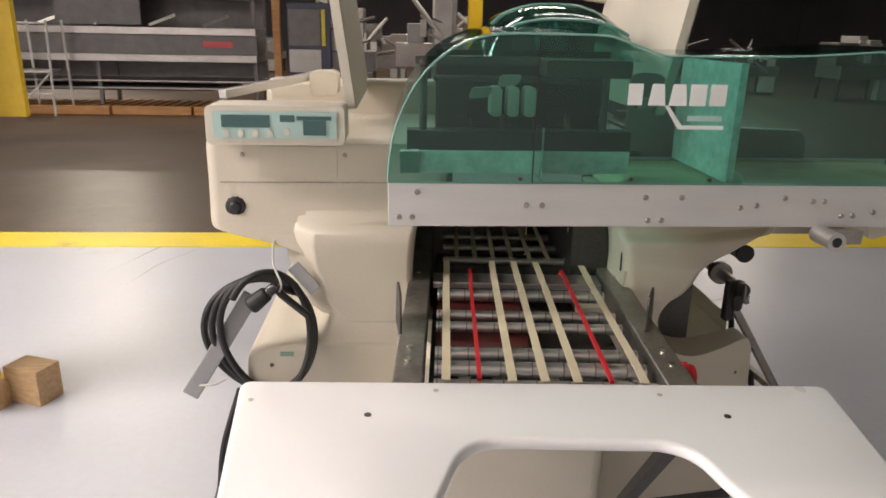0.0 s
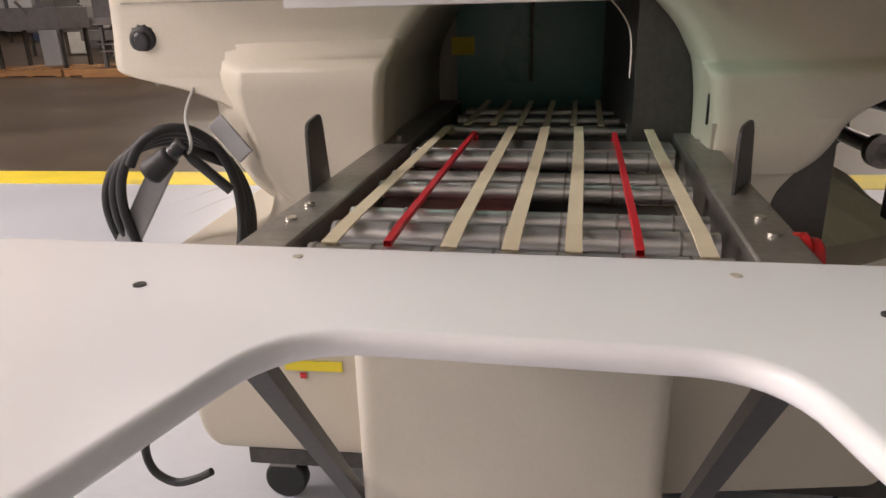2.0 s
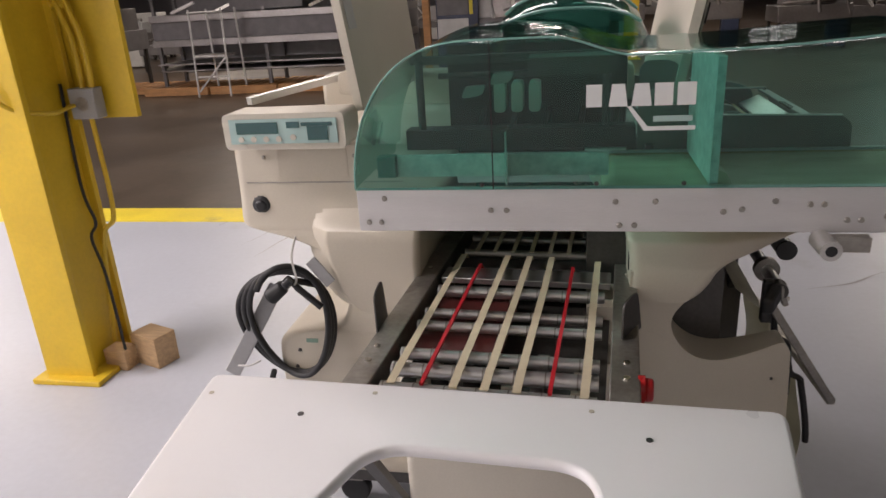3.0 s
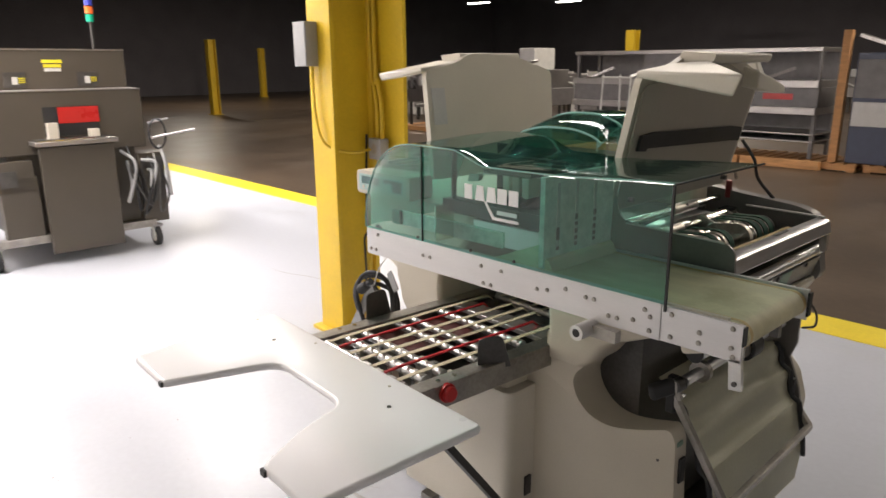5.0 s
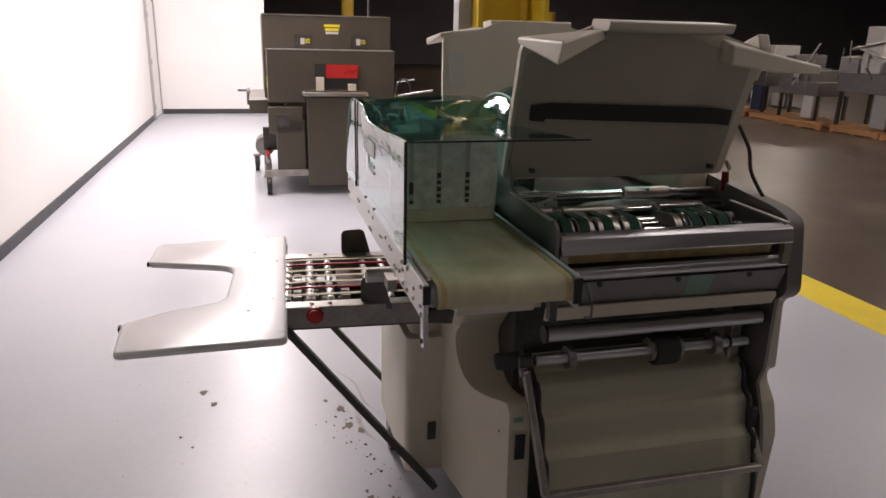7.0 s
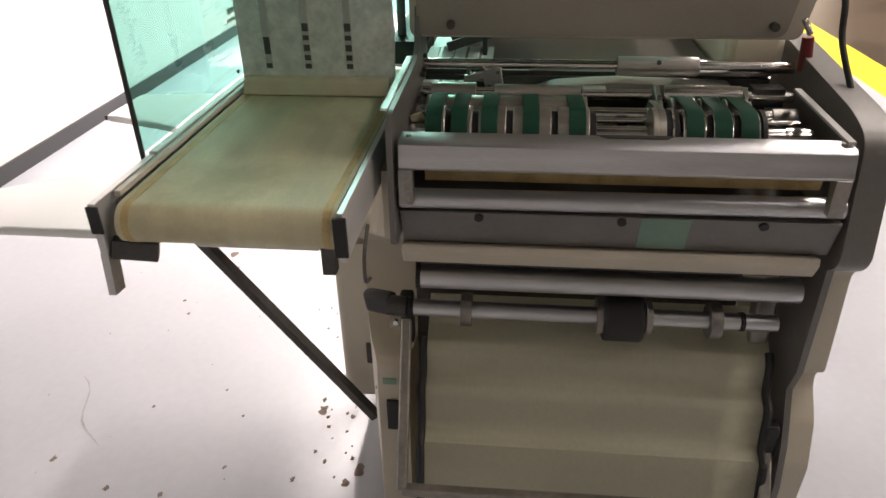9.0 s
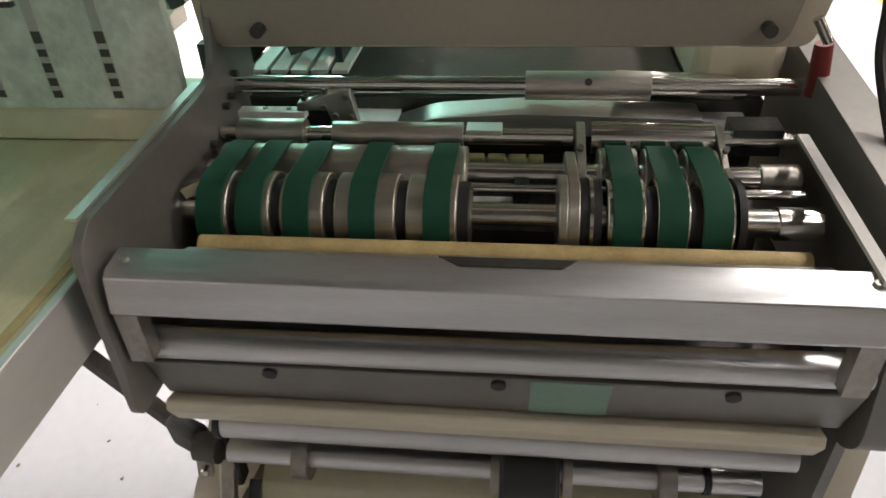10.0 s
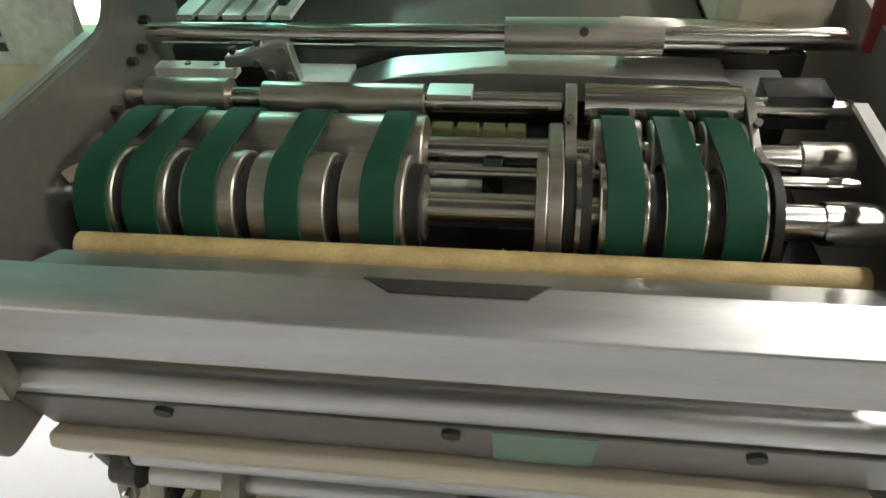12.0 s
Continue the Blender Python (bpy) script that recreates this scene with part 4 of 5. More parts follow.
for y in (1.815, 2.515):
    part("bar_bracket", box(1.040, 1.060, y - 0.012, y + 0.012, 1.10, 1.163), STEEL, front)
OFFSET = Vector((0, 0, 0))
part("tan_roller", rod((0.928, 1.856, 1.154), (0.928, 2.51, 1.154), 0.012, 16), CORK, machine, "tan felt-covered roller")
FX, FZ, FR = 0.856, 1.155, 0.048
RX, RZ, RR = 0.772, 1.163, 0.035
for x, z, r in ((FX, FZ, 0.016), (RX, RZ, 0.0158), (0.812, 1.166, 0.006)):
    part("shaft", rod((x, 1.81, z), (x, 2.535, z), r, 16), CHROME, machine, "bright steel shaft")
for x, z in ((FX, FZ), (RX, RZ)):
    part("shaft_end", rod((x, 2.495, z), (x, 2.54, z), 0.019, 16), CHROME if x == FX else STEEL, machine)
LEFT_Y = [1.858, 1.905, 1.960, 2.036, 2.120]
RIGHT_Y = [2.327, 2.375, 2.421]


def drum(x, z, r, y0, y1, name, material):
    bm = rod((x, y0, z), (x, y1, z), r, 32)
    return part(name, bm, material, machine, "worn nickel drum wheel", 0.002)


edges = [1.836, 1.884, 1.934, 1.997, 2.079, 2.148]
for a, b in zip(edges, edges[1:]):
    drum(FX, FZ, FR, a + 0.006, b - 0.006, "feed_wheel", NICKEL)
    part("wheel_ring", rod((FX, b - 0.006, FZ), (FX, b + 0.006, FZ), FR - 0.008, 24), BLACK, machine)
drum(RX, RZ, RR, 1.832, 2.145, "rear_drum", NICKEL)
for a, b in ((2.300, 2.353), (2.353, 2.400), (2.400, 2.447)):
    drum(FX, FZ, FR, a + 0.006, b - 0.006, "feed_wheel", CHROME)
    part("wheel_ring", rod((FX, b - 0.006, FZ), (FX, b + 0.006, FZ), FR - 0.009, 24), BLACK, machine)
    drum(RX, RZ, RR, a + 0.004, b - 0.004, "rear_wheel", NICKEL)
for y in LEFT_Y + RIGHT_Y:
    part("green_belt", band((FX, FZ), (RX, RZ), FR + 0.0005, RR + 0.0005, y - 0.015, y + 0.015, 0.003, 12), GREEN_BELT, machine, "dark green rubber feed belt")
part("drum_collar", rod((FX, 2.146, FZ), (FX, 2.156, FZ), 0.03, 20), STEEL, machine)


def obround(p, q, r1, r2, y0, y1, material, name, label=""):
    pts = []
    p, q = Vector(p), Vector(q)
    a = math.atan2(q.y - p.y, q.x - p.x)
    for c, r, s in ((q, r2, a - math.pi / 2), (p, r1, a + math.pi / 2)):
        for k in range(11):
            t = s + math.pi * k / 10
            pts.append((c.x + r * math.cos(t), c.y + r * math.sin(t)))
    return part(name, prism(pts, "y", y0, y1), material, machine, label, 0.002)


UX, UZ = 0.716, 1.188
part("end_disc", rod((FX, 2.254, FZ), (FX, 2.264, FZ), 0.050, 32), NICKEL, machine, "pale aluminium end disc", 0.0015)
obround((FX, FZ), (RX, RZ), 0.050, 0.030, 2.264, 2.277, NICKEL, "link_plate", "aluminium link plate")
obround((RX, RZ), (UX, UZ), 0.024, 0.020, 2.279, 2.290, NICKEL, "link_plate", "slim aluminium link plate")
obround((RX, RZ), (UX, UZ), 0.022, 0.018, 2.449, 2.457, NICKEL, "link_plate", "slim aluminium link plate")
obround((FX, FZ), (RX, RZ), 0.030, 0.020, 2.451, 2.457, NICKEL, "link_plate", "slim aluminium link plate")
part("front_disc", rod((FX, 2.278, FZ), (FX, 2.300, FZ), 0.047, 28), BLACK, machine)
part("disc_rim", rod((FX, 2.287, FZ), (FX, 2.291, FZ), 0.050, 28), CHROME, machine)
part("front_disc", rod((FX, 2.443, FZ), (FX, 2.4505, FZ), 0.050, 28), BLACK, machine)
part("half_clamp", box(UX - 0.012, UX + 0.014, 2.140, 2.186, UZ + 0.008, UZ + 0.0145), BRUSHED, machine, "flat aluminium half clamp", 0.001)
part("black_block", box(0.795, 0.812, 2.203, 2.222, 1.125, 1.172), BLACK_GLOSS, machine, "black plastic block", 0.002)
part("pale_plate", box(0.785, 0.80, 2.146, 2.202, 1.128, 1.140), MOTTLED, machine, "pale plate between the shafts", 0.002)
part("upper_rod", rod((UX, 1.81, UZ), (UX, 2.276, UZ), 0.011, 16), CHROME, machine, "bright steel rod")
part("upper_sleeve", rod((UX, 1.836, UZ), (UX, 1.926, UZ), 0.020, 20), NICKEL, machine, "aluminium sleeve")
part("upper_sleeve", rod((UX, 1.964, UZ), (UX, 2.136, UZ), 0.0175, 20), NICKEL, machine, "aluminium sleeve")
part("upper_cylinder", rod((UX, 2.298, UZ), (UX, 2.447, UZ), 0.0205, 24), CHROME, machine, "polished steel cylinder")
part("upper_rod", rod((UX, 2.458, UZ), (UX, 2.55, UZ), 0.011, 14), CHROME, machine)
for y in (2.283, 2.4535):
    part("link_bolt", rod((0.762, y, 1.195), (0.766, y, 1.2005), 0.004, 8), DARK_STEEL, machine)
OFFSET = Vector((-0.010, 0.031, -0.028))
part("top_rod", rod((0.645, 1.776, 1.252), (0.645, 2.54, 1.252), 0.012, 18), CHROME, machine, "polished steel guide rod")
part("top_sleeve", rod((0.618, 2.305, 1.246), (0.618, 2.462, 1.240), 0.0165, 18), NICKEL, machine, "grey sleeve")
sl = part("top_sleeve", rod((0.645, 2.183, 1.252), (0.645, 2.347, 1.252), 0.0195, 22), NICKEL, machine, "aluminium sleeve")
part("set_screw", rod((0.660, 2.265, 1.263), (0.664, 2.265, 1.265), 0.005, 8), DARK_STEEL, sl)
OFFSET = Vector((0, 0, 0))
cl = part("clamp_block", prism([(1.895, 1.190), (1.897, 1.203), (1.915, 1.206), (1.960, 1.222), (1.974, 1.222), (1.982, 1.172), (1.944, 1.174), (1.938, 1.192)], "x", 0.636, 0.652), BRUSHED, machine, "aluminium L-shaped clamp block with bolts", 0.0015)
for y, z in ((1.908, 1.203), (1.940, 1.214)):
    part("bolt", rod((0.645, y, z), (0.646, y - 0.001, z + 0.009), 0.006, 6), CHROME, cl)
for y, z in ((1.968, 1.213), (1.972, 1.182), (1.950, 1.184), (1.935, 1.197)):
    part("bolt", rod((0.652, y, z), (0.656, y, z), 0.0045, 10), STEEL, cl)
rl = part("clamp_rail", box(0.632, 0.652, 1.80, 1.905, 1.176, 1.189), MOTTLED, machine, "pale clamp rail", 0.001)
for y in (1.845, 1.880):
    part("set_screw", rod((0.640, y, 1.189), (0.640, y, 1.1905), 0.004, 8), DARK_STEEL, rl)
OFFSET = Vector((-0.05, 0.035, -0.03))
for x, z in ((0.697, 1.274), (0.721, 1.251), (0.745, 1.247), (0.803, 1.22)):
    part("plate_screw", rod((x, 1.775, z), (x, 1.783, z), 0.005, 10), DARK_STEEL, machine, "dark screw in the side plate")
OFFSET = Vector((-0.05, 0.033, -0.045))
RACK = mat("yellowed_nylon", (0.60, 0.54, 0.27), 0.45, vary=0.1, scale=20)
OFFSET = Vector((0, 0, 0))
rack = part("rack_bar", box(0.692, 0.704, 2.137, 2.240, 1.137, 1.145), RACK, machine, "yellowed nylon toothed rack", 0.001)
for y, w in ((2.150, 0.012), (2.178, 0.012), (2.206, 0.012), (2.231, 0.010)):
    part("rack_tooth", box(0.690, 0.706, y - w, y + w, 1.120 if y < 2.22 else 1.115, 1.150), RACK, rack, "", 0.002)
# white piece added in place of the lit floor showing through an opening
part("floor_glimpse", prism([(2.218, 1.072), (2.218, 1.088), (2.226, 1.101), (2.232, 1.084), (2.236, 1.098), (2.250, 1.098), (2.256, 1.084), (2.256, 1.072)], "x", 0.842, 0.850), WHITE_TOP, machine, "white patch for the bright floor seen through an opening", 0.001)
OFFSET = Vector((-0.05, 0.033, -0.045))
for k in range(6):
    part("bristle", bar((0.868 + 0.008 * k, 1.778, 1.192 + 0.006 * k), (0.862 + 0.008 * k, 1.800, 1.205 + 0.005 * k), 0.006, 0.012), STRAP, machine, "cream bristles")
OFFSET = Vector((-0.03, 0.03, -0.03))
part("rocker", prism(rounded([(2.00, 1.20), (2.20, 1.195), (2.42, 1.20), (2.42, 1.222), (2.18, 1.228), (2.06, 1.220)], 0.015), "x", 0.645, 0.70), BRUSHED, machine, "aluminium rocker plate", 0.003)
# white plates added where light from beyond shows through gaps
part("bright_gap_plate", box(0.61, 0.68, 1.935, 2.005, 1.196, 1.202), WHITE_TOP, machine, "white plate for the brightness seen through a gap")
part("bright_gap_plate", box(0.60, 0.69, 2.42, 2.485, 1.196, 1.202), WHITE_TOP, machine, "white plate for the brightness seen through a gap")
part("bright_gap_plate", box(0.46, 0.56, 1.70, 1.875, 1.218, 1.224), WHITE_TOP, machine, "white plate for the brightness seen through a gap")

for k in range(5):
    part("tray_finger", box(0.49, 0.60, 1.775 + 0.031 * k, 1.799 + 0.031 * k, 1.243, 1.249), FAR_WHITE, machine, "white finger")
for k in range(3):
    part("tan_block", box(0.79, 0.81, 2.14 + 0.03 * k, 2.16 + 0.03 * k, 1.12, 1.135), DARK_STEEL, machine)
part("black_clamp", box(0.715, 0.755, 2.44, 2.50, 1.20, 1.235), BLACK_GLOSS, machine)
OFFSET = Vector((0, 0, 0))
part("under_pan", box(0.62, 0.99, 1.78, 2.54, 1.045, 1.06), DARK_STEEL, machine)
part("rear_wall", box(0.58, 0.60, 1.78, 2.54, 1.0, 1.19), DARK_STEEL, machine)

# film section below
OFFSET = Vector((0.018, 0.012, 0))
part("film_roller", rod((1.002, 1.80, 1.090), (1.002, 2.54, 1.094), 0.018, 22), BRUSHED_Y, machine, "aluminium film roller")
part("tube_cap", rod((1.002, 1.790, 1.090), (1.002, 1.799, 1.090), 0.020, 24), BLACK, machine)
OFFSET = Vector((0.027, 0.010, 0))
gp = part("grey_cover", prism([(0.965, 0.998), (0.982, 0.998), (1.004, 1.070), (0.985, 1.070)], "y", 1.80, 2.545), GREY_PANEL, machine, "grey cover plate with green tape", 0.002)
part("tape_patch", prism([(0.981, 1.001), (0.9845, 1.001), (1.0052, 1.069), (1.002, 1.069)], "y", 2.218, 2.301), GREEN_TAPE, gp, "pale green tape patch")
for y in (1.94, 2.185, 2.42):
    part("cover_clip", rod((0.998, y, 1.062), (1.006, y, 1.060), 0.008, 12), BLACK, gp)
part("lower_lip", prism([(0.955, 0.945), (0.985, 0.955), (1.0, 0.985), (0.995, 0.998), (0.965, 0.99)], "y", 1.80, 2.53), CREAM, machine, "cream folded lip", 0.003)
OFFSET = Vector((-0.005, 0.02, -0.032))
part("film_tube", rod((0.96, 1.815, 0.922), (0.96, 2.53, 0.922), 0.024, 24), BRUSHED_Y, machine, "pale grey film tube")
part("tube_cap", rod((0.96, 1.806, 0.922), (0.96, 1.814, 0.922), 0.026, 24), BLACK, machine)
OFFSET = Vector((0, 0.014, 0))
AX, AZ = 0.935, 0.80
part("film_shaft", rod((AX, 1.80, AZ), (AX, 2.52, AZ), 0.017, 20), BRUSHED_Y, machine, "aluminium film shaft")
hub = part("film_hub", rod((AX, 2.182, AZ), (AX, 2.260, AZ), 0.05, 28), BLACK, machine, "black rubber film hub", 0.006)
part("hub_flange", rod((AX, 2.17, AZ), (AX, 2.185, AZ), 0.036, 24), STEEL, hub)
part("hub_flange", rod((AX, 2.265, AZ), (AX, 2.277, AZ), 0.034, 24), STEEL, hub)
for y, r in ((1.908, 0.034), (2.398, 0.036)):
    part("shaft_collar", rod((AX, y - 0.01, AZ), (AX, y + 0.012, AZ), r, 24), STEEL, machine, "steel shaft collar")
for y in (2.45, 2.455):
    part("shaft_ring", rod((AX, y - 0.002, AZ), (AX, y + 0.002, AZ), 0.019, 20), BLACK, machine)
part("shaft_clevis", box(0.86, 0.90, 2.49, 2.53, 0.72, 0.86), STEEL, machine, "", 0.006)
OFFSET = Vector((0.045, 0.0, 0))
crank = part("crank_knob", bar((0.842, 1.705, 0.783), (0.882, 1.775, 0.80), 0.030, 0.052), BLACK, machine, "flat black crank grip", 0.012, segments=3)
part("crank_boss", rod((0.886, 1.765, 0.80), (0.89, 1.80, 0.80), 0.022, 16), DARK_STEEL, crank)
part("crank_arm", bar((0.886, 1.772, 0.815), (0.905, 1.775, 0.76), 0.02, 0.012), STEEL, crank)
part("crank_bolt", rod((0.90, 1.778, 0.775), (0.915, 1.778, 0.775), 0.006, 8), CHROME, crank)

OFFSET = Vector((0, 0.012, 0))
prof = smooth_path([(0.84, 0, 0.775), (0.885, 0, 0.735), (0.922, 0, 0.705), (0.932, 0, 0.685), (0.940, 0, 0.64), (0.968, 0, 0.620), (0.976, 0, 0.60), (0.988, 0, 0.53), (1.014, 0, 0.510), (1.022, 0, 0.49), (1.052, 0, 0.33), (1.05, 0, 0.20)], 5)
bm = bmesh.new()
rows = []
for k, p in enumerate(prof):
    wave = 0.0015 * math.sin(k * 0.9)
    rows.append([bm.verts.new((p.x + wave, y, p.z)) for y in (1.826, 2.05, 2.28, 2.533)])
for a, b in zip(rows, rows[1:]):
    for j in range(3):
        bm.faces.new((a[j], a[j + 1], b[j + 1], b[j]))
bmesh.ops.solidify(bm, geom=bm.faces[:], thickness=0.006)
part("film_guard", bm, FILM_IN, machine, "cream rippled film guard sheet")
for y in (1.818, 2.530):
    part("guard_seal", sweep([(p.x + 0.012, y, p.z) for p in prof[8:-4]], 0.009, 8), BLACK, machine, "black rubber seal")
OFFSET = Vector((0, 0.022, 0))
pb = rounded([(0.60, 0.98), (1.03, 0.98), (0.985, 0.93), (1.0, 0.71), (0.97, 0.69), (0.97, 0.66), (1.02, 0.60), (1.05, 0.50), (1.03, 0.18), (0.60, 0.18)], 0.015)
part("back_shell", prism([(x - 0.03, z) for x, z in pb], "y", 2.565, 2.612), CREAM, machine, "cream rear shell", 0.006)
# dark sheet painting the shade on the rear shell's inner face
part("inner_shade", prism([(0.80, 0.98), (0.985, 0.98), (0.985, 0.72), (0.965, 0.66), (1.01, 0.55), (1.03, 0.45), (1.03, 0.20), (0.80, 0.20)], "y", 2.552, 2.5645), GREY_PANEL, machine)

# handle
OFFSET = Vector((0, 0, 0))
hpts = [(0.912, 1.795, 0.765), (1.108, 1.80, 0.457), (1.075, 2.545, 0.425), (0.99, 2.555, 0.52)]
for a, b in zip(hpts, hpts[1:]):
    part("handle_bar", bar(a, b, 0.022, 0.022), STEEL, machine, "dark steel handle bar", 0.004)
for x, y, z in ((0.912, 1.796, 0.70), (0.99, 2.555, 0.47)):
    part("handle_mount", box(x - 0.015, x + 0.014, y - 0.014, y + 0.014, z, z + 0.12), BLACK, machine, "", 0.005)

# base and casters
part("base_frame", box(-0.36, 0.98, 1.74, 2.50, 0.125, 0.165), DARK_STEEL, machine, "dark steel base frame", 0.003)
for x, y in ((-0.30, 1.80), (0.94, 1.78), (-0.36, 2.44), (0.94, 2.44), (0.08, 1.55)):
    c = part("caster", box(x - 0.03, x + 0.03, y - 0.022, y + 0.022, 0.09, 0.128), STEEL, machine)
    part("wheel", rod((x, y - 0.016, 0.05), (x, y + 0.016, 0.05), 0.05, 24), BLACK, c, "black caster wheel", 0.005)
part("rear_body", box(-0.40, 0.44, 2.50, 2.56, 0.17, 1.20), CREAM, machine, "", 0.01)
part("top_deck_back", box(-0.50, 0.60, 2.44, 2.56, 1.19, 1.32), CREAM, machine, "", 0.02)

# black power cord, coiled and tied to the housing
cord = thing("power_cord", (-0.34, 1.70, 0.56), "coiled black power cord tied up with a white string", "cord")
OFFSET = Vector((-0.052, 0, -0.012))
random.seed(4)
pts = []
for k in range(0, 86):
    a = math.pi / 2 + 0.9 - 2 * math.pi * k / 26
    turn = k / 26
    rx, rz = 0.105 + 0.014 * turn, 0.172 - 0.004 * turn
    pts.append((-0.328 + rx * math.cos(a) - 0.010 * turn, 1.66 + 0.012 * turn + 0.02 * math.sin(2 * a), 0.735 + rz * math.sin(a) - 0.006 * turn))
pts += [(-0.30, 1.64, 0.87), (-0.22, 1.63, 0.80)]
part("cord", sweep(smooth_path(pts, 3), 0.0095, 10), BLACK, cord, "thick black cord")
pl_ = part("plug", rod((-0.315, 1.62, 0.868), (-0.362, 1.615, 0.832), 0.019, 16, r2=0.024), BLACK, cord, "black twist-lock plug", 0.008, segments=3)
part("collar", rod((-0.296, 1.622, 0.885), (-0.316, 1.62, 0.866), 0.014, 14), BLACK_GLOSS, pl_)
part("sleeve", bar((-0.372, 1.69, 0.835), (-0.552, 1.68, 0.548), 0.045, 0.008, up=(0, 1, 0)), GREYBOX, cord, "grey flat cord sleeve", 0.003)
part("string", sweep(smooth_path([(-0.52, 1.665, 0.585), (-0.48, 1.66, 0.59), (-0.45, 1.675, 0.60)]), 0.003, 6), FAR_WHITE, cord, "white string")
part("holder", bar((-0.262, 1.690, 0.915), (-0.205, 1.680, 0.850), 0.036, 0.006, up=(0, 1, 0)), GREYBOX, cord, "grey flat cord tab", 0.002)
part("string", sweep(smooth_path([(-0.315, 1.755, 0.985), (-0.31, 1.68, 0.93), (-0.285, 1.635, 0.885), (-0.29, 1.63, 0.865)]), 0.003, 6), FAR_WHITE, cord, "white string")
part("cord_end", sweep(smooth_path([(-0.42, 1.69, 0.56), (-0.47, 1.67, 0.40), (-0.487, 1.66, 0.275), (-0.502, 1.66, 0.211), (-0.489, 1.66, 0.161), (-0.447, 1.66, 0.137), (-0.40, 1.66, 0.148), (-0.359, 1.66, 0.170)]), 0.009, 8), BLACK, cord)

OFFSET = Vector((0, 0, 0))
# ---- column beside the machine ----
col = thing("column", (-1.92, 2.75, 0), "yellow painted steel column with conduit and outlet boxes", "column", "building columns")
CX0, CX1, CY0, CY1 = -2.03, -1.79, 2.56, 2.88
part("flange", box(CX0, CX1, CY0, CY0 + 0.03, 0.02, 6.6), YELLOW, col, "", 0.003)
part("flange", box(CX0, CX1, CY1 - 0.03, CY1, 0.02, 6.6), YELLOW, col, "", 0.003)
part("web", box(CX1 - 0.06, CX1 - 0.035, CY0 + 0.03, CY1 - 0.03, 0.02, 6.6), YELLOW, col)
part("base_plate", box(CX0 - 0.04, CX1 + 0.06, CY0 - 0.05, CY1 + 0.06, 0, 0.025), YELLOW, col, "", 0.003)
OFFSET = Vector((-0.10, -0.10, 0))
part("side_panel", prism([(2.99, 1.14), (3.02, 1.14), (3.02, 4.5), (2.99, 4.5)], "x", -1.80, -1.42), YELLOW, col, "yellow steel plate", 0.003)
for k, dx in enumerate((0.0, 0.045)):
    p = smooth_path([(-1.70 + dx, 2.96, 4.4), (-1.70 + dx, 2.96, 1.9), (-1.66 + dx, 2.95, 1.62), (-1.62 + dx, 2.94, 1.48), (-1.62 + dx, 2.94, 1.27)])
    part("conduit", sweep(p, 0.014, 10), YELLOW, col, "yellow painted conduit")
bx = part("outlet_box", box(-1.67, -1.55, 2.90, 2.97, 1.15, 1.28), GREYBOX, col, "grey outlet box", 0.005)
part("outlet", rod((-1.61, 2.898, 1.215), (-1.61, 2.902, 1.215), 0.03, 16), STEEL, bx)
part("conduit", sweep(smooth_path([(-1.61, 2.94, 1.15), (-1.61, 2.94, 0.72), (-1.66, 2.90, 0.60), (-1.70, 2.86, 0.1)]), 0.011, 8), YELLOW, col)
OFFSET = Vector((0, 0, 0))
part("grey_box", box(CX0 - 0.02, CX0 + 0.11, CY0 - 0.09, CY0, 1.72, 1.98), GREYBOX, col, "grey switch box", 0.006)
part("flex_cable", sweep(smooth_path([(CX0 + 0.08, CY0 - 0.03, 1.72), (CX0 + 0.09, CY0 - 0.03, 1.45), (CX0 + 0.16, CY0 - 0.02, 1.26), (-1.77, 2.66, 1.20), (-1.75, 2.80, 1.21)]), 0.009, 8), YELLOW, col)
OFFSET = Vector((-0.09, -0.08, 0))
part("black_cable", sweep(smooth_path([(-1.72, 2.90, 1.3), (-1.72, 2.88, 0.85), (-1.66, 2.84, 0.70), (-1.70, 2.84, 0.62), (-1.64, 2.80, 0.45), (-1.60, 2.76, 0.05)]), 0.007, 8), BLACK, col)

OFFSET = Vector((0, 0, 0))
for k, (x, y, a) in enumerate(((-1.55, 2.64, 70), (-1.69, 2.58, 84))):
    b = box(-0.045, 0.045, -0.06, 0.06, 0, 0.10) if k else box(-0.06, 0.06, -0.085, 0.085, 0, 0.155)
    b.transform(pose(x, y, 0.0, 0, 0, a))
    o = link("wood_block", b, WOOD, None, "", True, 0.004)
    tagged(o, "short offcut of raw pine timber on the floor", "wood block", "wood blocks by the column")

# scuffs and crumbs of dirt on the floor
random.seed(21)
DIRT = mat("dried_dirt", (0.20, 0.155, 0.13), 0.8, vary=0.3, scale=40)
SCUFF = mat("dull_scuff", (0.36, 0.35, 0.35), 0.6, vary=0.2, scale=20)
bm, bm2 = bmesh.new(), bmesh.new()
spots = [(-0.30, 1.37, 0.03), (-0.15, 1.39, 0.035), (-0.09, 1.44, 0.03), (0.40, 1.41, 0.03), (0.65, 1.58, 0.03), (0.70, 1.55, 0.022), (-0.60, 0.735, 0.035), (-0.20, 0.665, 0.014), (0.683, 0.627, 0.016), (-0.11, 0.721, 0.012), (-0.47, 0.79, 0.03),
         (0.78, 0.85, 0.014), (0.79, 1.02, 0.012), (0.45, 1.15, 0.009), (0.67, 1.17, 0.011), (0.70, 1.39, 0.012), (0.43, 0.83, 0.010), (-0.39, 1.31, 0.02), (0.33, 1.05, 0.008)]
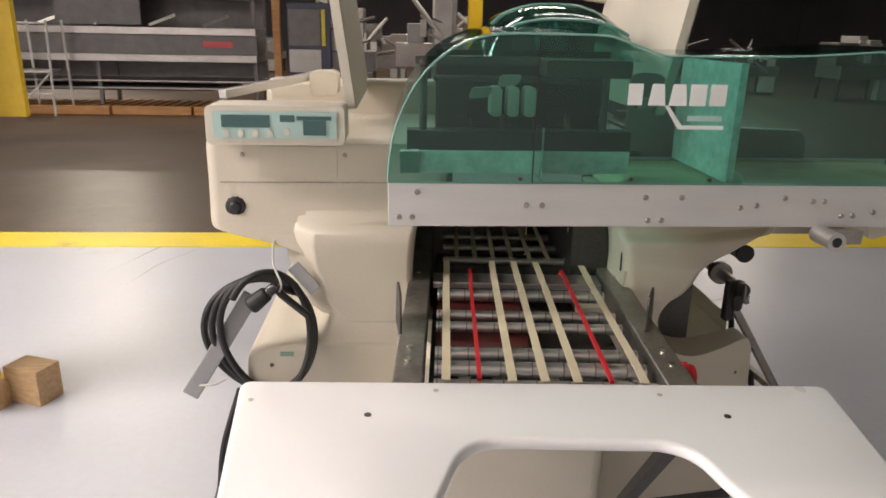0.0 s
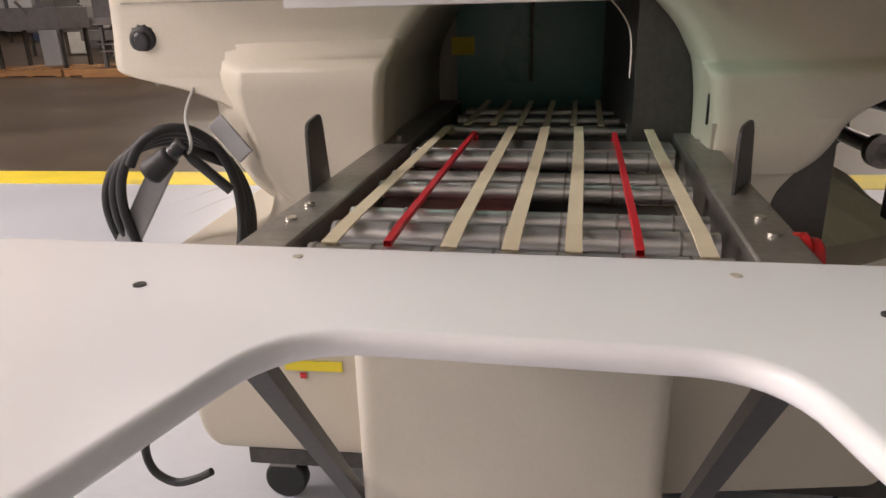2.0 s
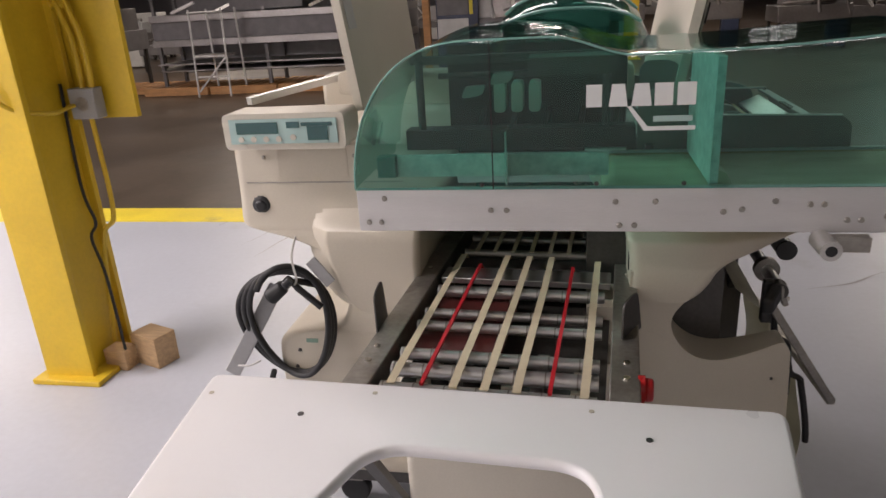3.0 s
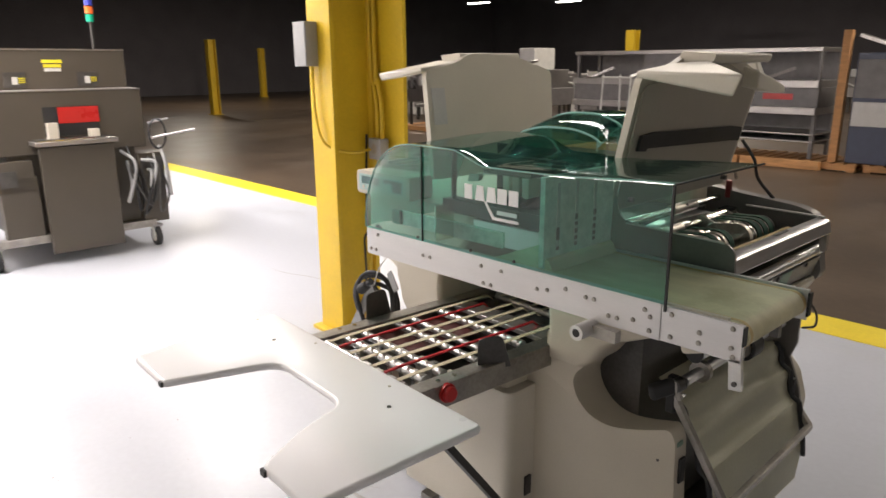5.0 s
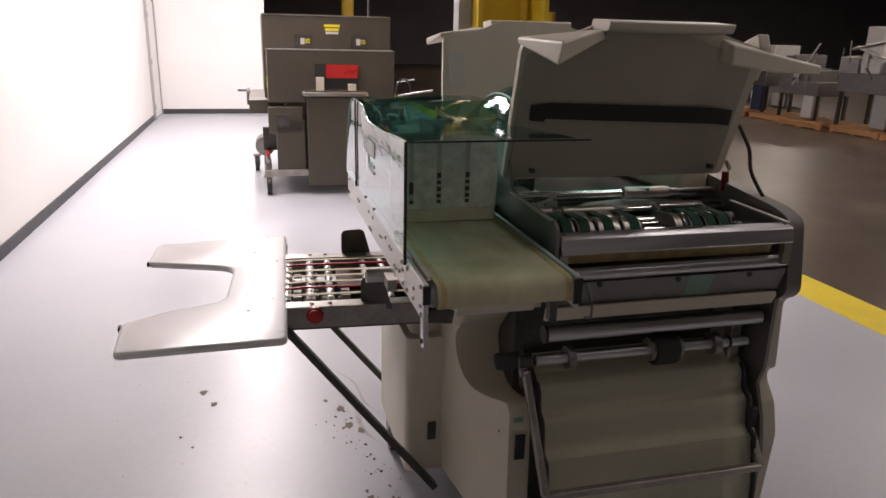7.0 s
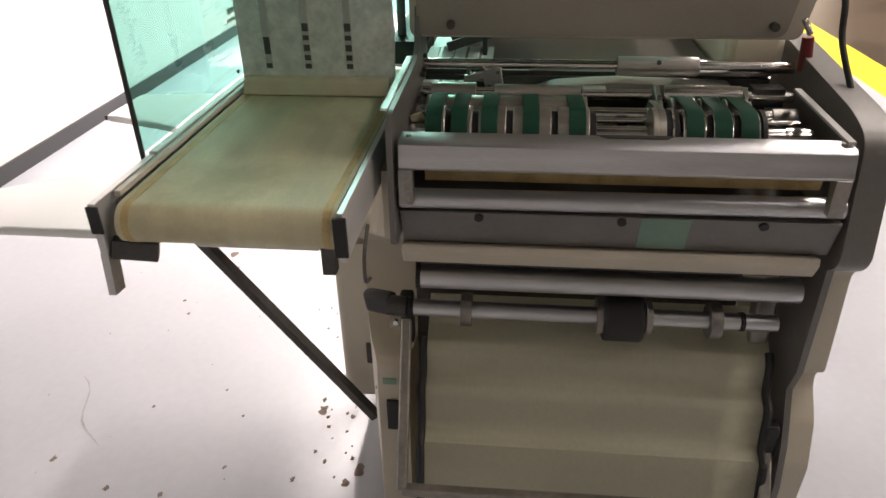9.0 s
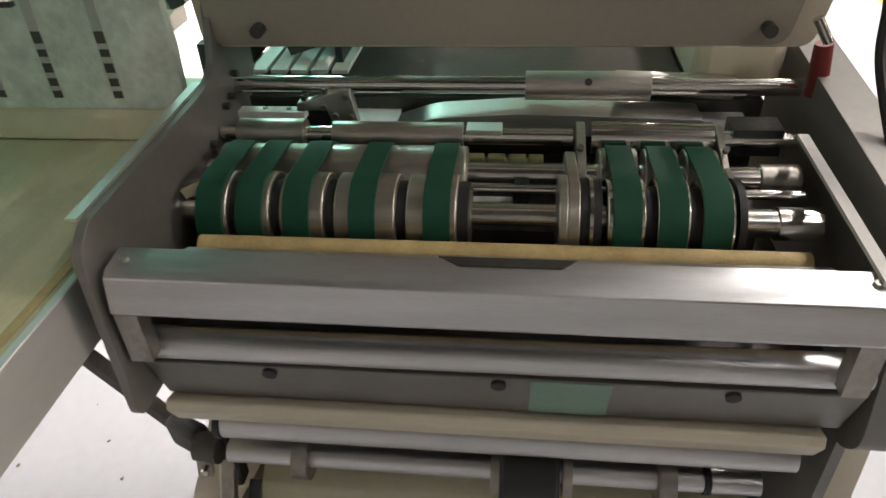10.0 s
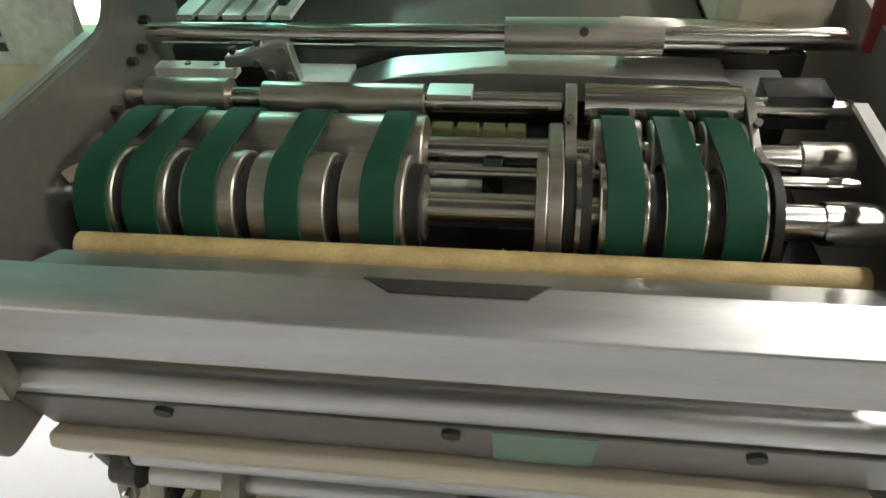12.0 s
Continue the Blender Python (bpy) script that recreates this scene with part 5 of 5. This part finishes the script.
for k in range(60):
    t = random.random()
    spots.append((-0.30 + 1.02 * t + random.gauss(0, 0.05), 1.36 + 0.20 * t + random.gauss(0, 0.05), random.uniform(0.003, 0.014)))
for k in range(40):
    spots.append((random.uniform(-1.5, 1.3), random.uniform(0.2, 1.4), random.uniform(0.002, 0.006)))
for x, y, r in spots:
    n = 11
    h = min(0.004, r * 0.3) + 0.001
    pts = [(x + r * random.uniform(0.45, 1.1) * math.cos(2 * math.pi * k / n), y + r * 0.7 * random.uniform(0.45, 1.1) * math.sin(2 * math.pi * k / n)) for k in range(n)]
    c = bm.verts.new((x, y, h))
    ring = [bm.verts.new((u, v, 0.0008)) for u, v in pts]
    for k in range(n):
        bm.faces.new((ring[k], ring[(k + 1) % n], c))
tagged(link("floor_dirt", bm, DIRT), "scattered crumbs and flakes of brown dirt on the floor", "dirt", "", "stuff")
for x, y, a, w, l in ((-0.7, 1.40, 0.3, 0.02, 0.5), (-0.45, 1.38, 0.25, 0.03, 0.5), (-1.9, 4.2, 1.2, 0.02, 1.1), (-1.7, 4.0, 1.25, 0.015, 0.8), (-2.3, 4.6, 1.1, 0.02, 0.5), (0.3, 0.5, 0.6, 0.01, 0.4), (-3.5, 2.9, 0.2, 0.02, 0.7), (1.6, 3.6, 0.5, 0.015, 0.6)):
    d, q = Vector((math.cos(a), math.sin(a))), Vector((-math.sin(a), math.cos(a)))
    prev = None
    for k in range(9):
        t = k / 8
        c = Vector((x, y)) + d * l * t + q * 0.02 * math.sin(7 * t + x)
        ww = w * math.sin(math.pi * t) * random.uniform(0.3, 1) + 0.001
        pair = [bm2.verts.new((*(c + q * ww / 2), 0.0012)), bm2.verts.new((*(c - q * ww / 2), 0.0012))]
        if prev:
            bm2.faces.new((prev[0], prev[1], pair[1], pair[0]))
        prev = pair
tagged(link("floor_scuffs", bm2, SCUFF), "dull grey scuff marks on the glossy floor", "scuff marks", "", "stuff")

col.location = (-1.92 + 0.05, 2.75 - 0.13, 0)

# ---- shrink tunnel on casters ----
tunnel = thing("shrink_tunnel", (-6.1, 1.9, 0), "olive-brown steel shrink tunnel standing on four casters", "machine")
front_body = part("front_body", box(-5.75, -5.38, 1.25, 2.60, 0.98, 1.52), BROWN, tunnel, "olive-brown front body", 0.008)
part("edge_trim", box(-5.76, -5.375, 1.245, 2.605, 1.52, 1.528), STAINLESS, front_body)
upper = part("upper_body", box(-6.95, -5.75, 1.22, 2.62, 0.85, 1.88), BROWN, tunnel, "olive-brown upper body", 0.008)
part("edge_trim", box(-5.752, -5.742, 1.22, 2.62, 1.872, 1.886), STAINLESS, upper)
for y, z, w, m in ((1.97, 1.775, 0.085, YELLOW_LABEL), (1.97, 1.735, 0.075, YELLOW_LABEL), (1.97, 1.70, 0.07, FAR_WHITE)):
    part("warning_label", box(-5.749, -5.744, y - w, y + w, z - 0.014, z + 0.014), m, upper, "yellow and white warning label")
for y in (1.66, 2.27):
    p = part("gauge_plate", box(-5.749, -5.742, y - 0.10, y + 0.08, 1.55, 1.68), DARK_STEEL, upper, "", 0.002)
    part("gauge", box(-5.742, -5.735, y - 0.035, y + 0.01, 1.575, 1.64), FAR_WHITE, p)
    for k in range(3):
        part("gauge_mark", box(-5.742, -5.737, y + 0.016, y + 0.07, 1.59 + 0.017 * k, 1.598 + 0.017 * k), YELLOW_LABEL, p)
part("side_label", box(-6.3, -6.24, 1.214, 1.219, 1.15, 1.35), FAR_WHITE, upper)
part("side_label", box(-5.66, -5.60, 1.243, 1.249, 1.12, 1.24), YELLOW_LABEL, front_body)
mouth = part("mouth", box(-5.40, -5.372, 1.74, 2.20, 1.13, 1.385), BLACK, tunnel, "dark tunnel mouth")
part("red_curtain", box(-5.375, -5.366, 1.86, 2.20, 1.24, 1.38), RED, mouth, "red heat curtain")
for y in (1.79, 2.13):
    part("guide_block", box(-5.38, -5.30, y - 0.04, y + 0.04, 1.11, 1.25 if y < 2 else 1.18), CREAM2, mouth)
part("infeed_shelf", box(-5.42, -5.17, 1.60, 2.28, 1.065, 1.10), STAINLESS, tunnel, "bright steel infeed shelf", 0.004)
for k in range(6):
    part("shelf_roller", rod((-5.40 + 0.04 * k, 1.62, 1.107), (-5.40 + 0.04 * k, 2.26, 1.107), 0.010, 10), CHROME if k % 2 else DARK_STEEL, tunnel)
part("front_panel", box(-5.30, -5.25, 1.64, 2.26, 0.10, 1.05), BROWN, tunnel, "olive-brown hanging front panel", 0.006)
part("lower_body", box(-6.7, -5.42, 1.42, 2.50, 0.22, 0.98), BROWN, tunnel, "", 0.006)
part("lower_skirt", box(-5.45, -5.34, 1.32, 1.62, 0.22, 0.80), BROWN, tunnel, "", 0.006)
part("junction_box", box(-5.44, -5.34, 1.24, 1.60, 0.66, 0.94), BROWN, tunnel, "", 0.006)
part("junction_lid", box(-5.342, -5.335, 1.33, 1.46, 0.72, 0.86), DARK_STEEL, tunnel, "", 0.003)
part("side_tray", box(-6.9, -5.5, 1.05, 1.25, 0.86, 1.0), BROWN, tunnel, "", 0.006)
part("motor", rod((-6.35, 1.20, 0.42), (-6.05, 1.20, 0.42), 0.11, 20), STEEL, tunnel, "grey motor")
part("blower", rod((-5.75, 1.18, 0.55), (-5.75, 1.34, 0.55), 0.13, 20), DARK_STEEL, tunnel)
part("hand_wheel", rod((-6.40, 1.02, 0.96), (-6.40, 1.06, 0.96), 0.10, 20), BLACK, tunnel, "black hand wheel")
part("hand_wheel_grip", rod((-6.40, 0.92, 1.03), (-6.40, 1.03, 1.03), 0.012, 10), BLACK, tunnel)
part("control_box", box(-5.60, -5.35, 2.50, 2.74, 0.24, 0.92), BROWN, tunnel, "", 0.006)
part("control_plate", box(-5.349, -5.342, 2.52, 2.72, 0.45, 0.88), DARK_STEEL, tunnel)
random.seed(11)
for k in range(7):
    y = 2.34 + 0.06 * k
    z0, z1 = 0.95 + random.uniform(-0.1, 0.15), 0.35 + random.uniform(0, 0.25)
    p = smooth_path([(-5.33, y, z0), (-5.22, y + random.uniform(-0.1, 0.1), (z0 + z1) / 2 + 0.1), (-5.24, y + random.uniform(-0.12, 0.12), z1), (-5.30, y + random.uniform(0, 0.12), z1 + 0.15), (-5.34, y + 0.05, z0 - 0.1)], 6)
    part("hose", sweep(p, 0.011 if k % 3 else 0.016, 8), (GREYBOX, BLACK, DARK_STEEL)[k % 3], tunnel, "loose hanging hose")
part("crank_rod", rod((-5.30, 2.60, 1.06), (-5.05, 2.95, 1.14), 0.012, 10), STAINLESS, tunnel)
part("crank_rod", rod((-5.35, 2.62, 1.20), (-5.28, 2.80, 1.24), 0.010, 10), STAINLESS, tunnel)
part("crank_ring", sweep([(-5.28, 2.68 + 0.08 * math.cos(a), 1.1 + 0.14 * math.sin(a)) for a in [2 * math.pi * k / 20 for k in range(20)]], 0.010, 8, closed=True), BLACK, tunnel)
part("chassis", box(-6.80, -5.32, 1.18, 1.26, 0.20, 0.27), STEEL, tunnel, "", 0.004)
part("chassis", box(-6.80, -5.32, 2.52, 2.60, 0.20, 0.27), STEEL, tunnel, "", 0.004)
part("chassis", box(-5.40, -5.32, 1.26, 2.52, 0.20, 0.27), STEEL, tunnel, "", 0.004)
for z in (0.34, 0.42):
    part("pipe", rod((-6.7, 1.22, z), (-5.45, 1.22, z), 0.02, 10), RED if z > 0.4 else GREYBOX, tunnel)
for x, y in ((-5.36, 1.22), (-5.36, 2.60), (-6.78, 1.10), (-6.78, 2.60)):
    c = part("caster", box(x - 0.05, x + 0.05, y - 0.05, y + 0.05, 0.195, 0.215), STAINLESS, tunnel, "caster")
    for s in (-0.032, 0.032):
        part("fork", box(x - 0.03, x + 0.03, y + s - 0.005, y + s + 0.005, 0.07, 0.196), FAR_WHITE, c)
    part("wheel", rod((x, y - 0.026, 0.097), (x, y + 0.026, 0.097), 0.097, 26), BLACK, c, "black caster wheel", 0.01)
    part("wheel_hub", rod((x, y - 0.028, 0.097), (x, y + 0.028, 0.097), 0.055, 20), CREAM2, c)
mast = part("stack_light", rod((-5.90, 2.40, 1.88), (-5.90, 2.40, 2.14), 0.012, 10), DARK_STEEL, tunnel, "stack light with coloured lenses")
for k, m in enumerate((mat("green_lens", (0.01, 0.35, 0.20), 0.2), mat("orange_lens", (0.85, 0.16, 0.03), 0.2), mat("blue_lens", (0.05, 0.06, 0.40), 0.2), mat("red_lens", (0.5, 0.02, 0.03), 0.2))):
    part("lens", rod((-5.90, 2.40, 2.14 + 0.075 * k), (-5.90, 2.40, 2.205 + 0.075 * k), 0.036, 18), m, mast)

tunnel.location = (-6.1 + 0.31, 1.9 - 0.07, 0)

# ---- corner beyond the white wall ----
cart = thing("utility_cart", (-15.6, 2.0, 0), "grey utility cart loaded with red and white boxes", "cart")
for z in (0.35, 0.95):
    part("shelf", box(-15.9, -15.1, 1.55, 2.6, z, z + 0.05), FAR_GREY, cart, "", 0.005)
for x in (-15.87, -15.13):
    for y in (1.58, 2.57):
        part("leg", box(x - 0.02, x + 0.02, y - 0.02, y + 0.02, 0.0, 1.0), DARK_STEEL, cart)
for at, sz, m, n, c in (((-15.4, 1.85, 1.0), (0.3, 0.4, 0.32), RED, "red carton on the cart", "box"), ((-15.4, 1.85, 0.4), (0.5, 0.5, 0.28), FAR_WHITE, "white carton on the lower shelf", "box"), ((-15.4, 1.85, 1.32), (0.28, 0.3, 0.08), FAR_WHITE, "white tray on a red carton", "tray")):
    x, y, z = at
    o = link("carton" if c == "box" else "tray", box(x - sz[0] / 2, x + sz[0] / 2, y - sz[1] / 2, y + sz[1] / 2, z, z + sz[2]), m, None, "", True, 0.01)
    tagged(o, n, c)
bucket = tagged(link("bucket", rod((-14.75, 1.95, 0.0), (-14.75, 1.95, 0.36), 0.13, 24, r2=0.17), mat("orange_plastic", (0.75, 0.10, 0.02), 0.4), None, "", True, 0.008), "orange plastic bucket on the floor", "bucket")
part("bucket_rim", rod((-14.75, 1.95, 0.35), (-14.75, 1.95, 0.372), 0.178, 24), RED, bucket)

# ---- warehouse columns ----


def far_column(x, y, low=False):
    c = thing("column", (x, y, 0), "yellow painted steel warehouse column", "column", "building columns")
    h = 2.6 if low else 6.6
    for dy in (-0.13, 0.13):
        part("flange", box(x - 0.14, x + 0.14, y + dy - 0.012, y + dy + 0.012, 0.02, h), YELLOW, c, "", 0.003)
    part("web", box(x - 0.012, x + 0.012, y - 0.118, y + 0.118, 0.02, h), YELLOW, c)
    part("base_plate", box(x - 0.2, x + 0.2, y - 0.2, y + 0.2, 0, 0.02), YELLOW, c)
    return c


for x, y, low in ((-16.5, 3.45, False), (-22.5, 11.6, True), (-9.5, 18.0, True), (1.5, 15.5, False), (-2.0, 27.0, True), (-34, 20.0, True)):
    far_column(x, y, low)

# ---- machines parked on pallets beyond the line ----


def pallet(x, y, w=1.2, d=1.1):
    p = thing("pallet", (x, y, 0), "rough orange-brown wooden pallet on the floor", "pallet", "pallets in the warehouse")
    for k in range(3):
        yy = y - d / 2 + 0.05 + k * (d - 0.1) / 2
        part("runner", box(x - w / 2, x + w / 2, yy - 0.03, yy + 0.03, 0.018, 0.11), PALLET, p)
    for k in range(7):
        xx = x - w / 2 + 0.05 + k * (w - 0.1) / 6
        part("deck_board", box(xx - 0.06, xx + 0.06, y - d / 2, y + d / 2, 0.11, 0.13), PALLET, p)
    for k in range(3):
        xx = x - w / 2 + 0.06 + k * (w - 0.12) / 2
        part("bottom_board", box(xx - 0.05, xx + 0.05, y - d / 2, y + d / 2, 0.0, 0.018), PALLET, p)
    return p


PY = 12.9
for k in range(11):
    pallet(-12.6 + 1.28 * k, PY + 0.1 * math.sin(k * 2.3))

oven = thing("stainless_conveyor", (-5.0, 13.0, 0.13), "long dull stainless conveyor machine resting on pallets", "machine")
for z0, z1, y0, m in ((0.40, 0.43, 12.5, STAINLESS), (0.52, 0.55, 12.5, STAINLESS), (0.86, 0.98, 12.44, STAINLESS), (0.98, 1.30, 12.52, FAR_GREY), (1.30, 1.42, 12.46, STAINLESS), (1.88, 1.95, 12.5, STAINLESS)):
    part("side_beam", box(-7.4, -2.5, y0, 13.4, z0, z1), m, oven, "", 0.005)
for x in (-7.35, -5.2, -2.55):
    part("upright", box(x - 0.03, x + 0.03, 12.56, 12.62, 0.13, 1.95), FAR_GREY, oven)
    part("rear_upright", box(x - 0.03, x + 0.03, 13.32, 13.38, 0.13, 1.95), FAR_GREY, oven)
part("back_panel", box(-7.4, -2.5, 13.4, 13.44, 0.3, 1.95), FAR_GREY, oven)
part("red_plate", box(-3.4, -2.9, 12.512, 12.519, 1.10, 1.20), RED, oven, "red name plate with no legible print")
for k in range(5):
    part("bright_part", bar((-7.0 + 0.9 * k, 12.6, 1.45), (-6.6 + 0.9 * k, 12.75, 1.62), 0.14, 0.05), CHROME if k % 2 else STAINLESS, oven)
part("window", box(-5.8, -4.4, 12.55, 12.56, 1.45, 1.95), FAR_GREY, oven)

ladder = thing("step_ladder", (-6.0, 12.1, 0), "pale tubular rolling step ladder", "ladder")
for dx in (0.0, 0.62):
    part("rail", rod((-6.3 + dx, 11.85, 0.0), (-6.3 + dx, 11.95, 1.5), 0.018, 10), FAR_WHITE, ladder)
    part("rail", rod((-6.15 + dx * 0.9, 12.35, 0.0), (-6.15 + dx * 0.9, 12.3, 1.5), 0.018, 10), FAR_WHITE, ladder)
for z in (0.35, 0.7, 1.45):
    part("rung", rod((-6.3, 11.9, z), (-5.68, 11.9, z), 0.016, 10), FAR_WHITE, ladder)
part("strut", rod((-6.28, 11.87, 0.1), (-5.7, 11.9, 0.68), 0.016, 10), FAR_WHITE, ladder)
part("tread", box(-6.28, -5.7, 11.9, 12.3, 0.70, 0.73), STAINLESS, ladder)


def parked_machine(x, y, z, w, d, h, seed, label):
    rnd = random.Random(seed)
    m = thing("parked_machine", (x, y, z), label, "machine", "machines stored in the warehouse")
    mats = (FAR_GREY, STAINLESS, FAR_WHITE, BLUE, DARK_STEEL, GREYBOX)
    for dx in (-1, 1):
        for dy in (-1, 1):
            part("leg", box(x + dx * w * 0.45 - 0.03, x + dx * w * 0.45 + 0.03, y + dy * d * 0.42 - 0.03, y + dy * d * 0.42 + 0.03, z, z + h * 0.5), DARK_STEEL, m)
    part("frame", box(x - w / 2, x + w / 2, y - d / 2, y + d / 2, z + h * 0.32, z + h * 0.5), mats[rnd.randrange(2)], m, "", 0.01)
    for k in range(5):
        bw, bh = rnd.uniform(0.12, 0.4) * w, rnd.uniform(0.1, 0.42) * h
        bx, bz = x + rnd.uniform(-0.4, 0.4) * w, z + h * 0.5
        part("unit", box(bx - bw / 2, bx + bw / 2, y - d * rnd.uniform(0.3, 0.5), y + d * 0.4, bz, bz + bh), mats[rnd.choice((0, 0, 1, 1, 2, 4, 5))], m, "", 0.012)
    for k in range(4):
        a = (x + rnd.uniform(-0.5, 0.5) * w, y - d * 0.5, z + h * rnd.uniform(0.35, 0.8))
        b = (x + rnd.uniform(-0.5, 0.5) * w, y - d * 0.45, z + h * rnd.uniform(0.5, 1.0))
        part("arm", rod(a, b, rnd.uniform(0.015, 0.04), 10), mats[rnd.choice((1, 1, 0, 2))], m)
    part("cabinet", box(x + w * 0.2, x + w * 0.45, y - d * 0.52, y - d * 0.3, z + 0.05, z + h * 0.32), mats[rnd.choice((0, 2, 3, 5))], m, "", 0.01)
    part("head_plate", box(x - w * 0.12, x - w * 0.02, y - d * 0.53, y - d * 0.5, z + h * 0.55, z + h * 0.68), FAR_WHITE, m)
    return m


for k, (x, w, h) in enumerate(((-12.3, 1.3, 1.9), (-10.6, 1.2, 1.6), (-8.8, 1.4, 2.1), (-1.0, 1.0, 1.9), (0.4, 1.1, 2.2))):
    parked_machine(x, 13.0, 0.13, w, 0.9, h, 30 + k, "dark grey and steel packing machine stored on pallets")
for k in range(16):
    x = -33 + 2.4 * k + 0.7 * math.sin(k * 1.9)
    parked_machine(x, 24 + 3 * math.sin(k * 1.3), 0.0, 1.5, 1.1, 1.3 + 0.5 * math.sin(k * 2.1) ** 2, 60 + k, "dusty grey machine standing in the dark warehouse")
for k in range(7):
    x = -2.6 + 1.9 * k
    parked_machine(x + 2, 17.5 + 1.2 * math.sin(k * 1.7), 0.0, 1.4, 1.0, 1.7 + 0.3 * math.sin(k), 90 + k, "dark blue and grey machine stored in the warehouse")
for k, (x, y) in enumerate(((-19.5, 15.0), (-17.2, 16.5), (-14.6, 15.5), (-21.5, 18.5), (-12.2, 18.8), (-9.8, 17.5))):
    parked_machine(x, y, 0.0, 1.7, 1.1, 1.5 + 0.35 * math.sin(k * 2.0), 120 + k, "dim grey machine stored beyond the columns")
upright = thing("timber_post", (-2.15, 12.5, 0.13), "orange-brown timber post standing on a pallet", "post")
part("post", box(-2.21, -2.09, 12.44, 12.56, 0.13, 2.2), PALLET, upright)

for k in range(12):
    x, y = -30 + 4.3 * k, 33 + 5 * math.sin(k * 2.4)
    t = thing("hanging_light", (x, y, 5.3), "distant lit fluorescent strip light", "ceiling light", "strip lights in the far hall")
    part("lamp_tube", box(x - 0.9, x + 0.9, y - 0.06, y + 0.06, 5.3, 5.36), TUBE_GLOW, t, "glowing tube")
    part("hanger", rod((x, y, 5.36), (x, y, 6.6), 0.008, 6), DARK_STEEL, t)
sign = thing("hanging_sign", (-9.0, 14.6, 3.3), "small white sign hanging on a thin wire", "sign")
part("sign_plate", box(-9.2, -8.8, 14.58, 14.62, 3.3, 3.75), FAR_WHITE, sign)
part("wire", rod((-9.0, 14.6, 3.75), (-9.0, 14.6, 6.6), 0.006, 6), DARK_STEEL, sign)

cabinet = thing("stored_cabinet", (-1.6, 12.9, 0.13), "dark blue stored cabinet with grey and white front panels", "cabinet", "machines stored in the warehouse")
part("body", box(-1.98, -1.25, 12.5, 13.2, 0.13, 1.85), BLUE, cabinet, "", 0.01)
part("front_panel", box(-1.96, -1.42, 12.485, 12.499, 0.72, 1.10), FAR_WHITE, cabinet, "white front panel", 0.004)
part("front_panel", box(-1.96, -1.42, 12.485, 12.499, 1.16, 1.75), FAR_GREY, cabinet, "grey front panel", 0.004)
part("edge_strip", box(-1.40, -1.34, 12.485, 12.499, 1.16, 1.75), YELLOW_LABEL, cabinet)
part("conveyor_arm", bar((-2.0, 12.6, 2.12), (-1.3, 12.6, 1.87), 0.14, 0.06), STAINLESS, cabinet, "pale sloping conveyor arm", 0.005)
# long boards under the stored conveyor
for k in range(4):
    x = -7.6 + 1.35 * k
    b = link("floor_board", box(x, x + 1.3, 12.18, 12.30, 0.0, 0.14), PALLET, None, "", True, 0.004)
    tagged(b, "orange-brown timber board lying along the pallets", "board", "boards along the pallets")
